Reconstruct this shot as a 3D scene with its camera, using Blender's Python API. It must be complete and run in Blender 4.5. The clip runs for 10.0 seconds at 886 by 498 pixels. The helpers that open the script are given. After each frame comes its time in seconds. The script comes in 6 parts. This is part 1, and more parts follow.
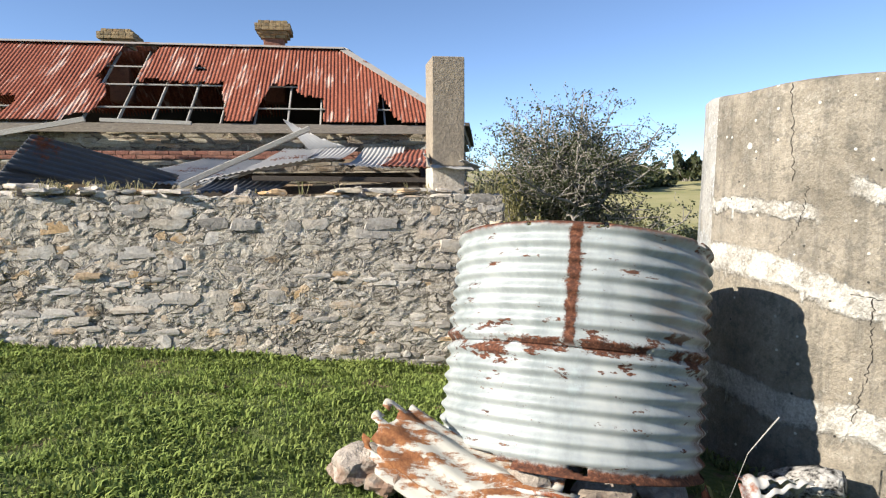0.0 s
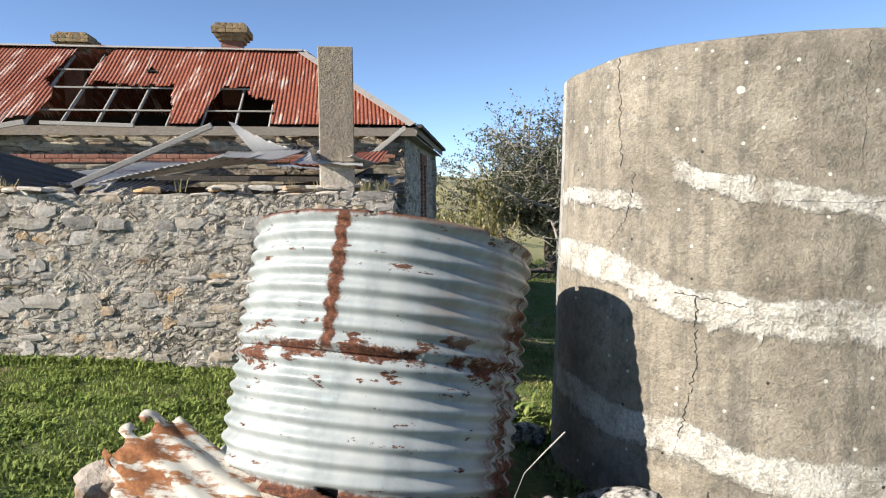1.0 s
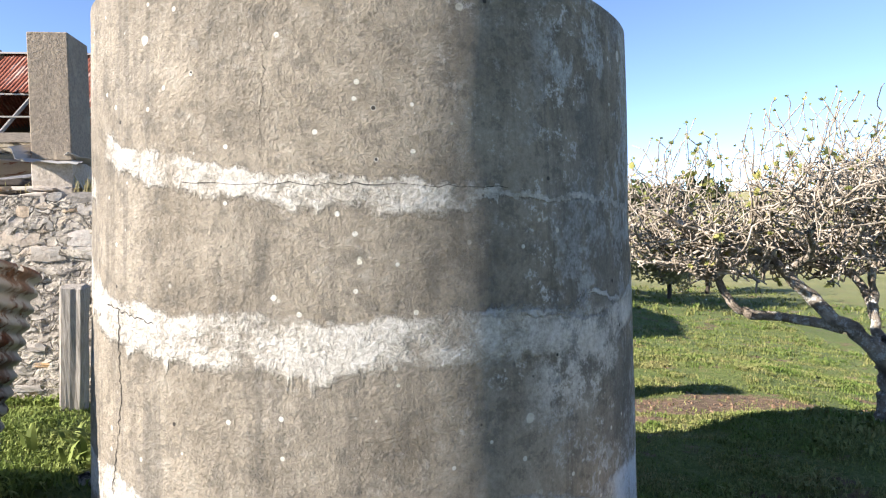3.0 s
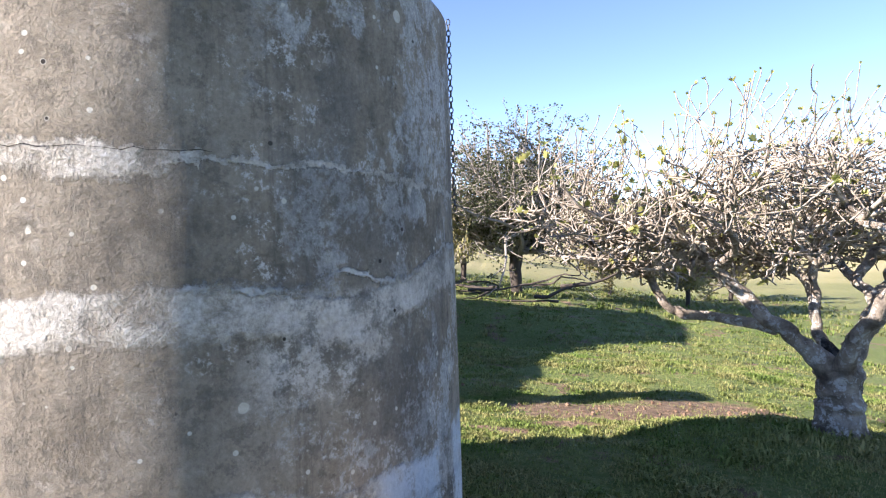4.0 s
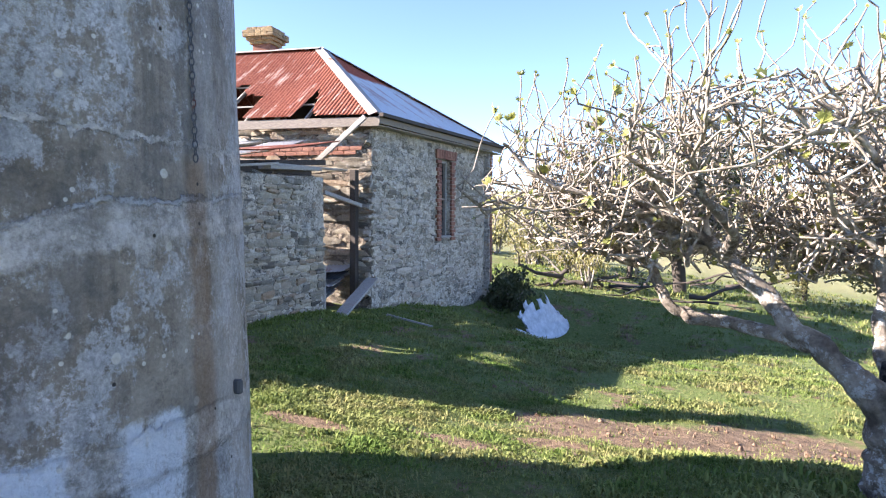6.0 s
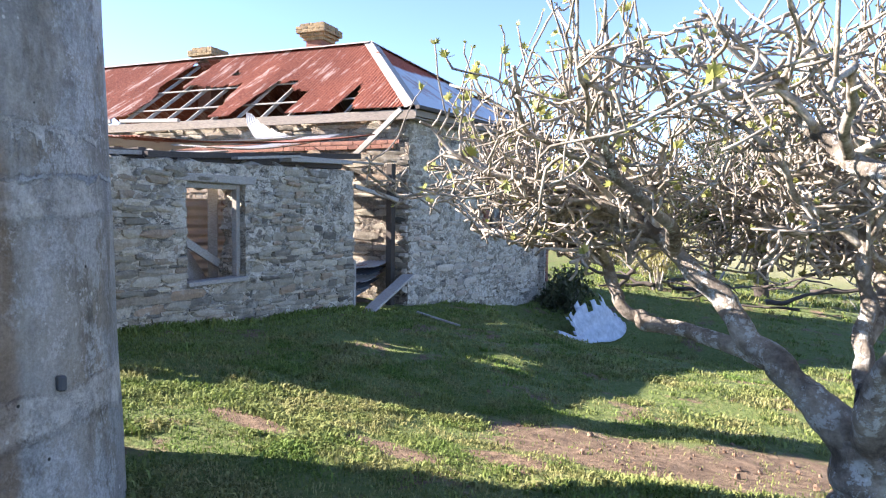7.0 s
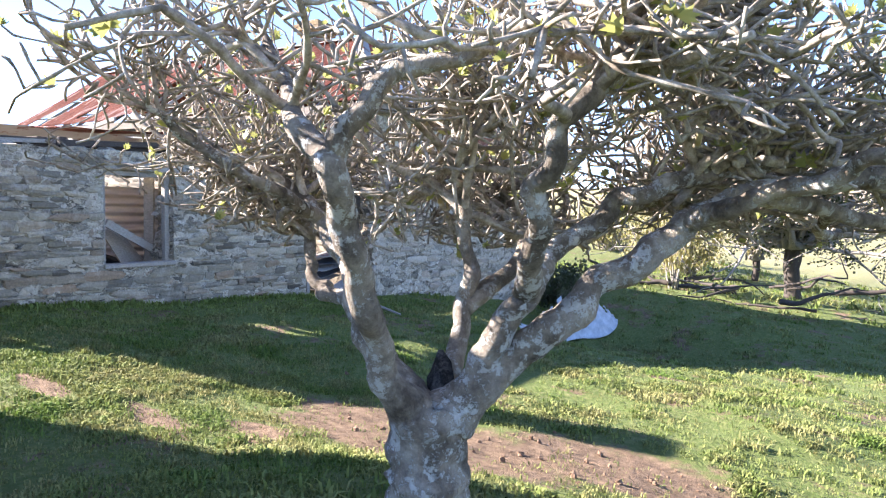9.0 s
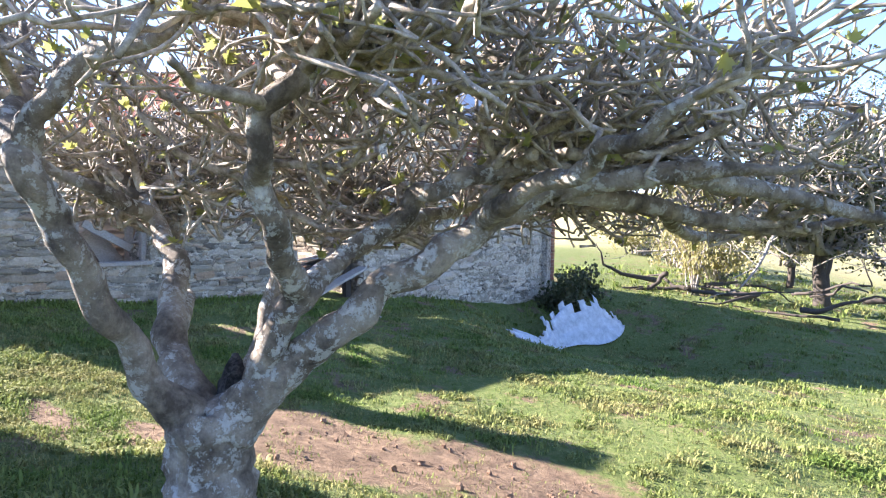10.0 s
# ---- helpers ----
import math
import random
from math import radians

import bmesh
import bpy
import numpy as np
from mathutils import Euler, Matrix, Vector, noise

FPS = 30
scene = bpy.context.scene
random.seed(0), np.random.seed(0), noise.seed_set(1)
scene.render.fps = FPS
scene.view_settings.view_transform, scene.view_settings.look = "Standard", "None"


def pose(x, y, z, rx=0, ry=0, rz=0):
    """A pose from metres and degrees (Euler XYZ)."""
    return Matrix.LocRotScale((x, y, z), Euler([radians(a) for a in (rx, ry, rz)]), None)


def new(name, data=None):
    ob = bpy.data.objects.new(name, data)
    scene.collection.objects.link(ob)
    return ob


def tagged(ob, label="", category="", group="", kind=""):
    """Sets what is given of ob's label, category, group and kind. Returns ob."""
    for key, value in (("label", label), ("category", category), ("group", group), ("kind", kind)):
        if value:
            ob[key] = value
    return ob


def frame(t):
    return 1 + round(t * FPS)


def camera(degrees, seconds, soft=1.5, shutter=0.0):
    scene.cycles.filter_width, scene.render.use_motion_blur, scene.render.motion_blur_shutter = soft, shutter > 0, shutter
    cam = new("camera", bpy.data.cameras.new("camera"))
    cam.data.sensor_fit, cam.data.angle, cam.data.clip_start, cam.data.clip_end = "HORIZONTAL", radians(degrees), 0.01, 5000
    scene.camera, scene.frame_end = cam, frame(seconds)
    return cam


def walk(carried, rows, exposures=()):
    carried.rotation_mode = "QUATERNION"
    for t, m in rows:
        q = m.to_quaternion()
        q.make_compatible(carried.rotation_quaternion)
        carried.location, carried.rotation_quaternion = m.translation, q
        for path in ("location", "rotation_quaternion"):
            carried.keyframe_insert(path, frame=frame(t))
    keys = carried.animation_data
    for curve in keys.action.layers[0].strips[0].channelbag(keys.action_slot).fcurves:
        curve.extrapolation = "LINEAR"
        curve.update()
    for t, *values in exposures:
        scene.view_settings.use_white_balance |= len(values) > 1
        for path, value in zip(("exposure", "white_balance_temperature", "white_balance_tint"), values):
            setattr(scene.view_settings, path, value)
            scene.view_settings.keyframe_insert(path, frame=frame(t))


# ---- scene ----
cam = camera(67.4, 10.0, soft=1.2)
METRES, EYE, TILT, LEAN, TURN = 10.84, 1.68, 0.0, 0.0, 0.0
ROWS = [
    (0.0, 0.0, 0.0, 0.0, -0.02, -5.05, 0.27),
    (0.5, 0.0475, 0.0103, -0.0014, 0.22, -4.63, 0.31),
    (1.0, 0.1003, 0.0331, -0.0101, 0.79, -4.3, 0.46),
    (1.5, 0.152, 0.0454, -0.0138, 0.76, -3.99, 0.6),
    (2.0, 0.2068, 0.0674, -0.0203, 0.94, -3.63, 0.57),
    (2.5, 0.2578, 0.0863, -0.021, 1.01, -3.39, 0.64),
    (3.0, 0.3124, 0.0995, -0.0218, 1.92, -2.97, 0.52),
    (4.5, 0.4451, 0.1446, -0.0376, 7.33, -2.29, 0.38),
    (5.0, 0.4872, 0.1708, -0.0386, 10.94, -2.55, 0.34),
    (5.5, 0.5194, 0.1984, -0.0426, 16.46, -2.76, -0.0),
    (7.0, 0.614, 0.3047, -0.0517, 29.96, -3.03, -0.66),
    (7.5, 0.65, 0.331, -0.0527, 31.64, -3.18, -0.72),
    (8.0, 0.6901, 0.3609, -0.0571, 33.53, -3.17, -0.52),
    (8.5, 0.7359, 0.3828, -0.0597, 34.72, -3.13, -0.43),
    (9.0, 0.7786, 0.4097, -0.0641, 36.92, -3.1, -0.85),
    (9.5, 0.8058, 0.445, -0.0625, 38.74, -3.07, -0.99),
    (10.0, 0.841, 0.4778, -0.0649, 40.98, -2.86, -1.04),
]
walk(cam, [(t, pose(0, 0, EYE, TILT, LEAN, TURN) @ pose(METRES * x, METRES * y, METRES * z, 90 + pitch, roll, yaw)) for t, x, y, z, yaw, pitch, roll in ROWS],
     exposures=((0.0, 1.14, 6500, 9), (1.5, 1.16, 6500, 10), (2.5, 1.46, 6500, 12), (3.2, 1.65, 6400, 15), (4.5, 2.12, 6350, 22), (7.0, 2.42, 6300, 19), (10.0, 2.7, 6250, 20)))


# ---- light ----
SUN_TRAVEL, SUN_HEIGHT = 24.5, 27.0
world = bpy.data.worlds.new("sky")
scene.world = world
world.use_nodes = True
wt = world.node_tree
sky = wt.nodes.new("ShaderNodeTexSky")
sky.sky_type, sky.sun_disc = "NISHITA", False
sky.sun_elevation, sky.sun_rotation = radians(SUN_HEIGHT), radians(270 - SUN_TRAVEL)
sky.air_density, sky.dust_density, sky.ozone_density = 0.5, 0.0, 2.0
wt.nodes["Background"].inputs["Strength"].default_value = 0.104
wt.links.new(sky.outputs[0], wt.nodes["Background"].inputs["Color"])
sun = new("sun", bpy.data.lights.new("sun", "SUN"))
sun.data.energy, sun.data.angle, sun.data.color = 5.0, radians(0.5), (1.0, 0.93, 0.82)
sun.matrix_world = pose(-20, -10, 20, 90 - SUN_HEIGHT, 0, SUN_TRAVEL - 90)


# ---- node helpers ----
def mat(name, rough=0.85, metal=0.0):
    m = bpy.data.materials.new(name)
    m.use_nodes = True
    b = m.node_tree.nodes["Principled BSDF"]
    b.inputs["Roughness"].default_value = rough
    b.inputs["Metallic"].default_value = metal
    b.inputs["Specular IOR Level"].default_value = 0.3
    return m, m.node_tree, b


def nd(nt, kind, ins=None):
    n = nt.nodes.new("ShaderNode" + kind)
    put_in(nt, n, ins or {})
    return n


def put_in(nt, n, ins):
    for k, v in ins.items():
        if isinstance(v, bpy.types.NodeSocket):
            nt.links.new(v, n.inputs[k])
        else:
            n.inputs[k].default_value = v


def spot(nt, stretch=(1, 1, 1)):
    """World place as a texture vector, stretched."""
    g = nd(nt, "NewGeometry")
    return nd(nt, "Mapping", {"Vector": g.outputs["Position"], "Scale": stretch}).outputs[0]


def grain(nt, scale, detail=5.0, rough=0.6, vec=None):
    return nd(nt, "TexNoise", {"Vector": vec or spot(nt), "Scale": scale, "Detail": detail, "Roughness": rough}).outputs["Fac"]


def cells(nt, scale, vec=None, feature="F1", out="Distance"):
    n = nd(nt, "TexVoronoi")
    n.feature = feature
    put_in(nt, n, {"Vector": vec or spot(nt), "Scale": scale})
    return n.outputs[out]


def calc(nt, op, a, b=0.0):
    n = nd(nt, "Math")
    n.operation = op
    put_in(nt, n, {0: a, 1: b})
    return n.outputs[0]


def step(nt, v, lo, hi):
    """0 below lo, 1 above hi."""
    n = nd(nt, "MapRange")
    n.interpolation_type = "SMOOTHSTEP"
    put_in(nt, n, {"Value": v, "From Min": lo, "From Max": hi})
    return n.outputs[0]


def ramp(nt, fac, *stops):
    r = nd(nt, "ValToRGB", {"Fac": fac})
    e = r.color_ramp.elements
    while len(e) < len(stops):
        e.new(0.5)
    for el, (p, c) in zip(e, stops):
        el.position, el.color = p, (*c, 1)
    return r.outputs[0]


def blend(nt, fac, a, b, mode="MIX"):
    n = nd(nt, "Mix")
    n.data_type, n.blend_type = "RGBA", mode
    for i, v in ((0, fac), (6, a), (7, b)):
        if isinstance(v, bpy.types.NodeSocket):
            nt.links.new(v, n.inputs[i])
        else:
            n.inputs[i].default_value = v if i == 0 else (*v, 1)
    return n.outputs[2]


def relief(nt, b, height, strength=0.5, dist=0.01, before=None):
    n = nd(nt, "Bump", {"Height": height, "Strength": strength, "Distance": dist})
    if before:
        nt.links.new(before, n.inputs["Normal"])
    nt.links.new(n.outputs[0], b.inputs["Normal"])
    return n.outputs[0]


def paint(nt, b, colour):
    nt.links.new(colour, b.inputs["Base Color"])


def chance(nt):
    return nd(nt, "ObjectInfo").outputs["Random"]


def island(nt):
    return nd(nt, "NewGeometry").outputs["Random Per Island"]


# ---- materials ----
def stone_like(name, stops, rough=0.9, varied="object", stain=(0.03, 0.03, 0.03), amount=0.5, relief_size=0.012):
    m, nt, b = mat(name, rough)
    pick = chance(nt) if varied == "object" else island(nt)
    base = ramp(nt, pick, *stops)
    fine = grain(nt, 38, 6, 0.7)
    base = blend(nt, 0.7, base, ramp(nt, fine, (0.3, (0.26, 0.26, 0.26)), (0.7, (0.74, 0.74, 0.74))), "OVERLAY")
    patches = step(nt, grain(nt, 5.5, 6, 0.7), 0.5, 0.66)
    base = blend(nt, calc(nt, "MULTIPLY", patches, amount), base, stain)
    paint(nt, b, base)
    relief(nt, b, calc(nt, "ADD", fine, grain(nt, 9, 4, 0.6)), 0.8, relief_size)
    return m


GREY = ((0.0, (0.40, 0.345, 0.275)), (0.2, (0.54, 0.475, 0.40)), (0.4, (0.26, 0.235, 0.205)), (0.6, (0.45, 0.405, 0.355)), (0.8, (0.60, 0.545, 0.475)), (0.93, (0.44, 0.30, 0.17)), (1.0, (0.50, 0.33, 0.17)))
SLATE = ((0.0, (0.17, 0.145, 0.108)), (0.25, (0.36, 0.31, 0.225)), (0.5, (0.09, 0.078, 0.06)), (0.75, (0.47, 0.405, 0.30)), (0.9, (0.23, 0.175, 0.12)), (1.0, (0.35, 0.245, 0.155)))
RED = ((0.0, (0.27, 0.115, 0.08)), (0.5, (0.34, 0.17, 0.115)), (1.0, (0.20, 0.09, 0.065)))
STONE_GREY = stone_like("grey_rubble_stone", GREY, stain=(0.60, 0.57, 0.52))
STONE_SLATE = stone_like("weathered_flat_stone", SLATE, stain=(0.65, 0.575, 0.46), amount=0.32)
BRICK_RED = stone_like("red_brick", RED, amount=0.3)
BRICK_OCHRE = stone_like("lichened_ochre_brick", ((0.0, (0.26, 0.17, 0.09)), (0.5, (0.30, 0.22, 0.12)), (1.0, (0.20, 0.15, 0.09))), amount=0.5, stain=(0.12, 0.11, 0.06))


def rubble_mortar(name, light, dark, stony, depth=0.027):
    """Lime mortar in which small stones and hollows show."""
    m, nt, b = mat(name, 0.95)
    warp = nd(nt, "TexNoise", {"Vector": spot(nt), "Scale": 7.0, "Detail": 4.0})
    bent = nd(nt, "VectorMath", {0: warp.outputs["Color"], 1: (0.30, 0.30, 0.42), 2: spot(nt, (0.75, 0.75, 1.7))})
    bent.operation = "MULTIPLY_ADD"
    edge = cells(nt, 7.5, bent.outputs[0], "DISTANCE_TO_EDGE")
    tint = nd(nt, "TexVoronoi", {"Vector": bent.outputs[0], "Scale": 7.5}).outputs["Color"]
    pick = nd(nt, "SeparateXYZ", {0: tint})
    face = calc(nt, "MULTIPLY", step(nt, edge, 0.05, 0.14), step(nt, pick.outputs[1], 0.25, 0.5))
    fine = grain(nt, 34, 7, 0.72)
    col = ramp(nt, grain(nt, 11, 7, 0.72), (0.3, dark), (0.5, tuple((p + q) / 2 for p, q in zip(light, dark))), (0.7, light))
    col = blend(nt, calc(nt, "MULTIPLY", face, 0.75), col, ramp(nt, pick.outputs[0], *stony))
    pit = step(nt, grain(nt, 16, 6, 0.75), 0.62, 0.72)
    col = blend(nt, calc(nt, "MULTIPLY", pit, 0.7), col, (0.10, 0.088, 0.07))
    crevice = step(nt, grain(nt, 4.2, 9, 0.78, spot(nt, (0.7, 0.7, 2.6))), 0.425, 0.375)
    col = blend(nt, calc(nt, "MULTIPLY", crevice, 0.75), col, (0.085, 0.075, 0.06))
    joint = calc(nt, "MULTIPLY", step(nt, edge, 0.075, 0.015), step(nt, grain(nt, 3.1, 6, 0.75), 0.45, 0.58))
    col = blend(nt, calc(nt, "MULTIPLY", joint, 0.8), col, (0.075, 0.066, 0.053))
    pale = step(nt, grain(nt, 1.6, 7, 0.72), 0.52, 0.64)
    col = blend(nt, calc(nt, "MULTIPLY", pale, 0.35), col, (0.62, 0.58, 0.50))
    col = blend(nt, 0.6, col, ramp(nt, fine, (0.3, (0.26,) * 3), (0.7, (0.8,) * 3)), "OVERLAY")
    paint(nt, b, col)
    up = calc(nt, "ADD", calc(nt, "MULTIPLY", face, 0.5), calc(nt, "SUBTRACT", calc(nt, "MULTIPLY", fine, 0.6), calc(nt, "MULTIPLY", pit, 0.8)))
    layers = calc(nt, "SUBTRACT", grain(nt, 13, 6, 0.7, spot(nt, (0.5, 0.5, 2.2))), calc(nt, "ADD", calc(nt, "MULTIPLY", crevice, 0.9), calc(nt, "MULTIPLY", joint, 0.9)))
    up = calc(nt, "ADD", calc(nt, "ADD", up, layers), calc(nt, "MULTIPLY", grain(nt, 95, 5, 0.7), 0.35))
    relief(nt, b, up, 1.0, depth)
    return m


MORTAR = rubble_mortar("lime_mortar", (0.60, 0.535, 0.45), (0.33, 0.29, 0.235), GREY)
MORTAR_BROWN = rubble_mortar("brown_earth_mortar", (0.34, 0.275, 0.215), (0.15, 0.118, 0.09), SLATE)
MORTAR_SIDE = rubble_mortar("smeared_lime_mortar", (0.74, 0.66, 0.53), (0.42, 0.365, 0.285), SLATE)


def corrugated_paint(name, base, rust_level, rust=((0.16, 0.045, 0.018), (0.30, 0.10, 0.045), (0.07, 0.025, 0.014)), rough=0.55, metal=0.0, scale=1.6, runs=None, red_above=0.0):
    m, nt, b = mat(name, rough, metal)
    big = grain(nt, scale, 8, 0.65, spot(nt, runs) if runs else None)
    fine = grain(nt, 24, 6, 0.7)
    mask = step(nt, calc(nt, "ADD", big, calc(nt, "MULTIPLY", fine, 0.25)), rust_level, rust_level + 0.09)
    rusty = ramp(nt, fine, (0.3, rust[2]), (0.5, rust[0]), (0.72, rust[1]))
    run = grain(nt, 5, 6, 0.7, spot(nt, (2.2, 0.25, 0.25)))
    mask = calc(nt, "MAXIMUM", mask, calc(nt, "MULTIPLY", step(nt, run, rust_level + 0.02, rust_level + 0.14), 0.8))
    clean = blend(nt, 0.35, base, ramp(nt, grain(nt, 7, 6, 0.7), (0.3, tuple(c * 0.6 for c in base)), (0.7, base)))
    if red_above:
        up = nd(nt, "SeparateXYZ", {0: nd(nt, "NewGeometry").outputs["Position"]}).outputs[2]
        mask = calc(nt, "MAXIMUM", calc(nt, "MULTIPLY", mask, 0.5), step(nt, calc(nt, "ADD", up, calc(nt, "MULTIPLY", big, 0.5)), red_above, red_above + 0.1))
    paint(nt, b, blend(nt, mask, clean, rusty))
    nt.links.new(ramp(nt, mask, (0.0, (rough,) * 3), (1.0, (0.92,) * 3)), b.inputs["Roughness"])
    relief(nt, b, calc(nt, "ADD", fine, mask), 0.35, 0.004)
    return m


ROOF_RED = corrugated_paint("rusted_red_roof_iron", (0.52, 0.35, 0.28), 0.485, ((0.22, 0.06, 0.033), (0.38, 0.15, 0.09), (0.085, 0.03, 0.02)), 0.7, 0.0, 1.5, (4.0, 0.45, 0.45))
ROOF_GREY = corrugated_paint("galvanised_roof_iron", (0.42, 0.405, 0.38), 0.68, rough=0.6, metal=0.0)
ROOF_HIP = corrugated_paint("faded_hip_iron", (0.60, 0.62, 0.64), 0.66, ((0.33, 0.085, 0.05), (0.45, 0.15, 0.09), (0.2, 0.05, 0.03)), 0.55, 0.0, 1.0, (0.6, 3.0, 0.6), 4.35)
# kept near black: shade on the fallen sheets is put into this colour
IRON_DARK = corrugated_paint("shade_dark_iron", (0.085, 0.09, 0.098), 0.74, rough=0.5, metal=0.1)


def wood_like(name, light, dark, run=(6, 6, 14)):
    m, nt, b = mat(name, 0.85)
    lines = grain(nt, 6, 8, 0.7, spot(nt, run))
    paint(nt, b, ramp(nt, lines, (0.3, dark), (0.7, light)))
    relief(nt, b, lines, 0.5, 0.005)
    return m


WOOD_GREY = wood_like("weathered_grey_wood", (0.46, 0.42, 0.36), (0.20, 0.18, 0.155))
WOOD_SPLIT = wood_like("split_grey_wood", (0.50, 0.46, 0.40), (0.14, 0.12, 0.10), (22, 22, 1.6))
WOOD_FASCIA = wood_like("worn_fascia_wood", (0.34, 0.29, 0.235), (0.15, 0.125, 0.10), (1.5, 8, 14))
WOOD_PALE = wood_like("bleached_pale_wood", (0.48, 0.45, 0.40), (0.25, 0.23, 0.20))
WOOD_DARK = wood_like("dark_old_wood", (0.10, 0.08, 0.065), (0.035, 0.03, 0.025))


# ---- building helpers ----
def link(name, mesh, material, parent=None, label=""):
    ob = new(name, mesh)
    if material and not mesh.materials:
        mesh.materials.append(material)
    ob.parent = parent
    if label:
        ob["label"] = label
    return ob


def part(name, bm, material, parent=None, label="", smooth=False):
    me = bpy.data.meshes.new(name)
    bmesh.ops.recalc_face_normals(bm, faces=bm.faces)
    bm.to_mesh(me)
    bm.free()
    if smooth:
        me.shade_smooth()
    return link(name, me, material, parent, label)


def sheet(name, verts, faces, material, parent=None, label="", smooth=False):
    me = bpy.data.meshes.new(name)
    me.from_pydata([tuple(p) for p in verts], [], [tuple(f) for f in faces])
    me.update()
    if smooth:
        me.shade_smooth()
    return link(name, me, material, parent, label)


def thing(name, m, label, category, group="", kind=""):
    ob = new(name)
    ob.empty_display_size = 0.2
    ob.matrix_world = m
    return tagged(ob, label, category, group, kind)


def block(bm, size, m=None, soft=0.0, rough=0.0, rng=random):
    """A block with softened edges and slightly uneven corners, centred on m."""
    got = bmesh.ops.create_cube(bm, size=1.0)["verts"]
    for p in got:
        p.co = Vector((p.co.x * size[0], p.co.y * size[1], p.co.z * size[2]))
        if rough:
            p.co += Vector((rng.uniform(-1, 1), rng.uniform(-1, 1), rng.uniform(-1, 1))) * rough
    if soft:
        edges = {e for p in got for e in p.link_edges}
        out = bmesh.ops.bevel(bm, geom=list(edges), offset=soft, segments=1, affect="EDGES")
        got = list({p for f in out["faces"] for p in f.verts} | {p for p in got if p.is_valid})
    if m:
        bmesh.ops.transform(bm, matrix=m, verts=got)
    return got


def beam(bm, a, b, w, h, soft=0.004):
    """A length of timber from a to b."""
    a, b = Vector(a), Vector(b)
    d = b - a
    m = Matrix.Translation((a + b) / 2) @ d.to_track_quat("X", "Z").to_matrix().to_4x4()
    block(bm, (d.length, w, h), m, soft, 0.004)


def tube(path, radii, sides=8, wobble=0.0, rng=random):
    """Rings round a path: verts and faces of a closed tapering tube."""
    verts, faces = [], []
    path = [Vector(p) for p in path]
    side = None
    for i, p in enumerate(path):
        d = (path[min(i + 1, len(path) - 1)] - path[max(i - 1, 0)]).normalized()
        if side is None:
            side = d.orthogonal().normalized()
        side = (side - d * side.dot(d)).normalized()
        up = d.cross(side)
        for k in range(sides):
            t = 2 * math.pi * k / sides
            r = radii[i] * (1 + (rng.uniform(-wobble, wobble) if wobble else 0))
            verts.append(p + (side * math.cos(t) + up * math.sin(t)) * r)
    for i in range(len(path) - 1):
        for k in range(sides):
            a, b = i * sides + k, i * sides + (k + 1) % sides
            faces.append((a, b, b + sides, a + sides))
    faces.append(tuple(range(sides - 1, -1, -1)))
    faces.append(tuple(len(verts) - sides + k for k in range(sides)))
    return verts, faces


def curve_through(points, n):
    """n places on a smooth line through the points, with any further columns carried along."""
    pts = np.array(points, float)
    out = []
    for s in np.linspace(0, len(pts) - 1.0001, n):
        i, t = int(s), s - int(s)
        p0, p1, p2, p3 = pts[max(i - 1, 0)], pts[i], pts[min(i + 1, len(pts) - 1)], pts[min(i + 2, len(pts) - 1)]
        out.append(0.5 * (2 * p1 + (p2 - p0) * t + (2 * p0 - 5 * p1 + 4 * p2 - p3) * t * t + (3 * p1 - p0 - 3 * p2 + p3) * t ** 3))
    return np.array(out)


def inside(poly, x, y):
    hit = False
    for (x0, y0), (x1, y1) in zip(poly, poly[1:] + poly[:1]):
        if (y0 > y) != (y1 > y) and x < (x1 - x0) * (y - y0) / (y1 - y0) + x0:
            hit = not hit
    return hit


def corrugated(width, length, place, skip=None, pitch=0.076, depth=0.009, rows=12, per=6, thick=0.0035):
    """A corrugated sheet: place(x, y, h) bends the flat sheet, x across the ribs, h the rib's height. skip(x, y) leaves holes."""
    n = max(2, int(width / pitch * per))
    xs = np.linspace(0, width, n + 1)
    ys = np.linspace(0, length, rows + 1)
    verts = [place(x, y, depth * math.cos(2 * math.pi * x / pitch)) for y in ys for x in xs]
    top = []
    for j in range(rows):
        for i in range(n):
            if skip and skip((xs[i] + xs[i + 1]) / 2, (ys[j] + ys[j + 1]) / 2):
                continue
            a = j * (n + 1) + i
            top.append((a, a + 1, a + n + 2, a + n + 1))
    return verts, top


def iron_sheet(name, width, length, place, material, parent=None, label="", **more):
    ob = sheet(name, *corrugated(width, length, place, **more), material, parent, label, smooth=True)
    skin = ob.modifiers.new("thickness", "SOLIDIFY")
    skin.thickness, skin.offset = 0.004, 0
    return ob


# ---- ground ----
TREE = Vector((6.88, 6.45, 0))


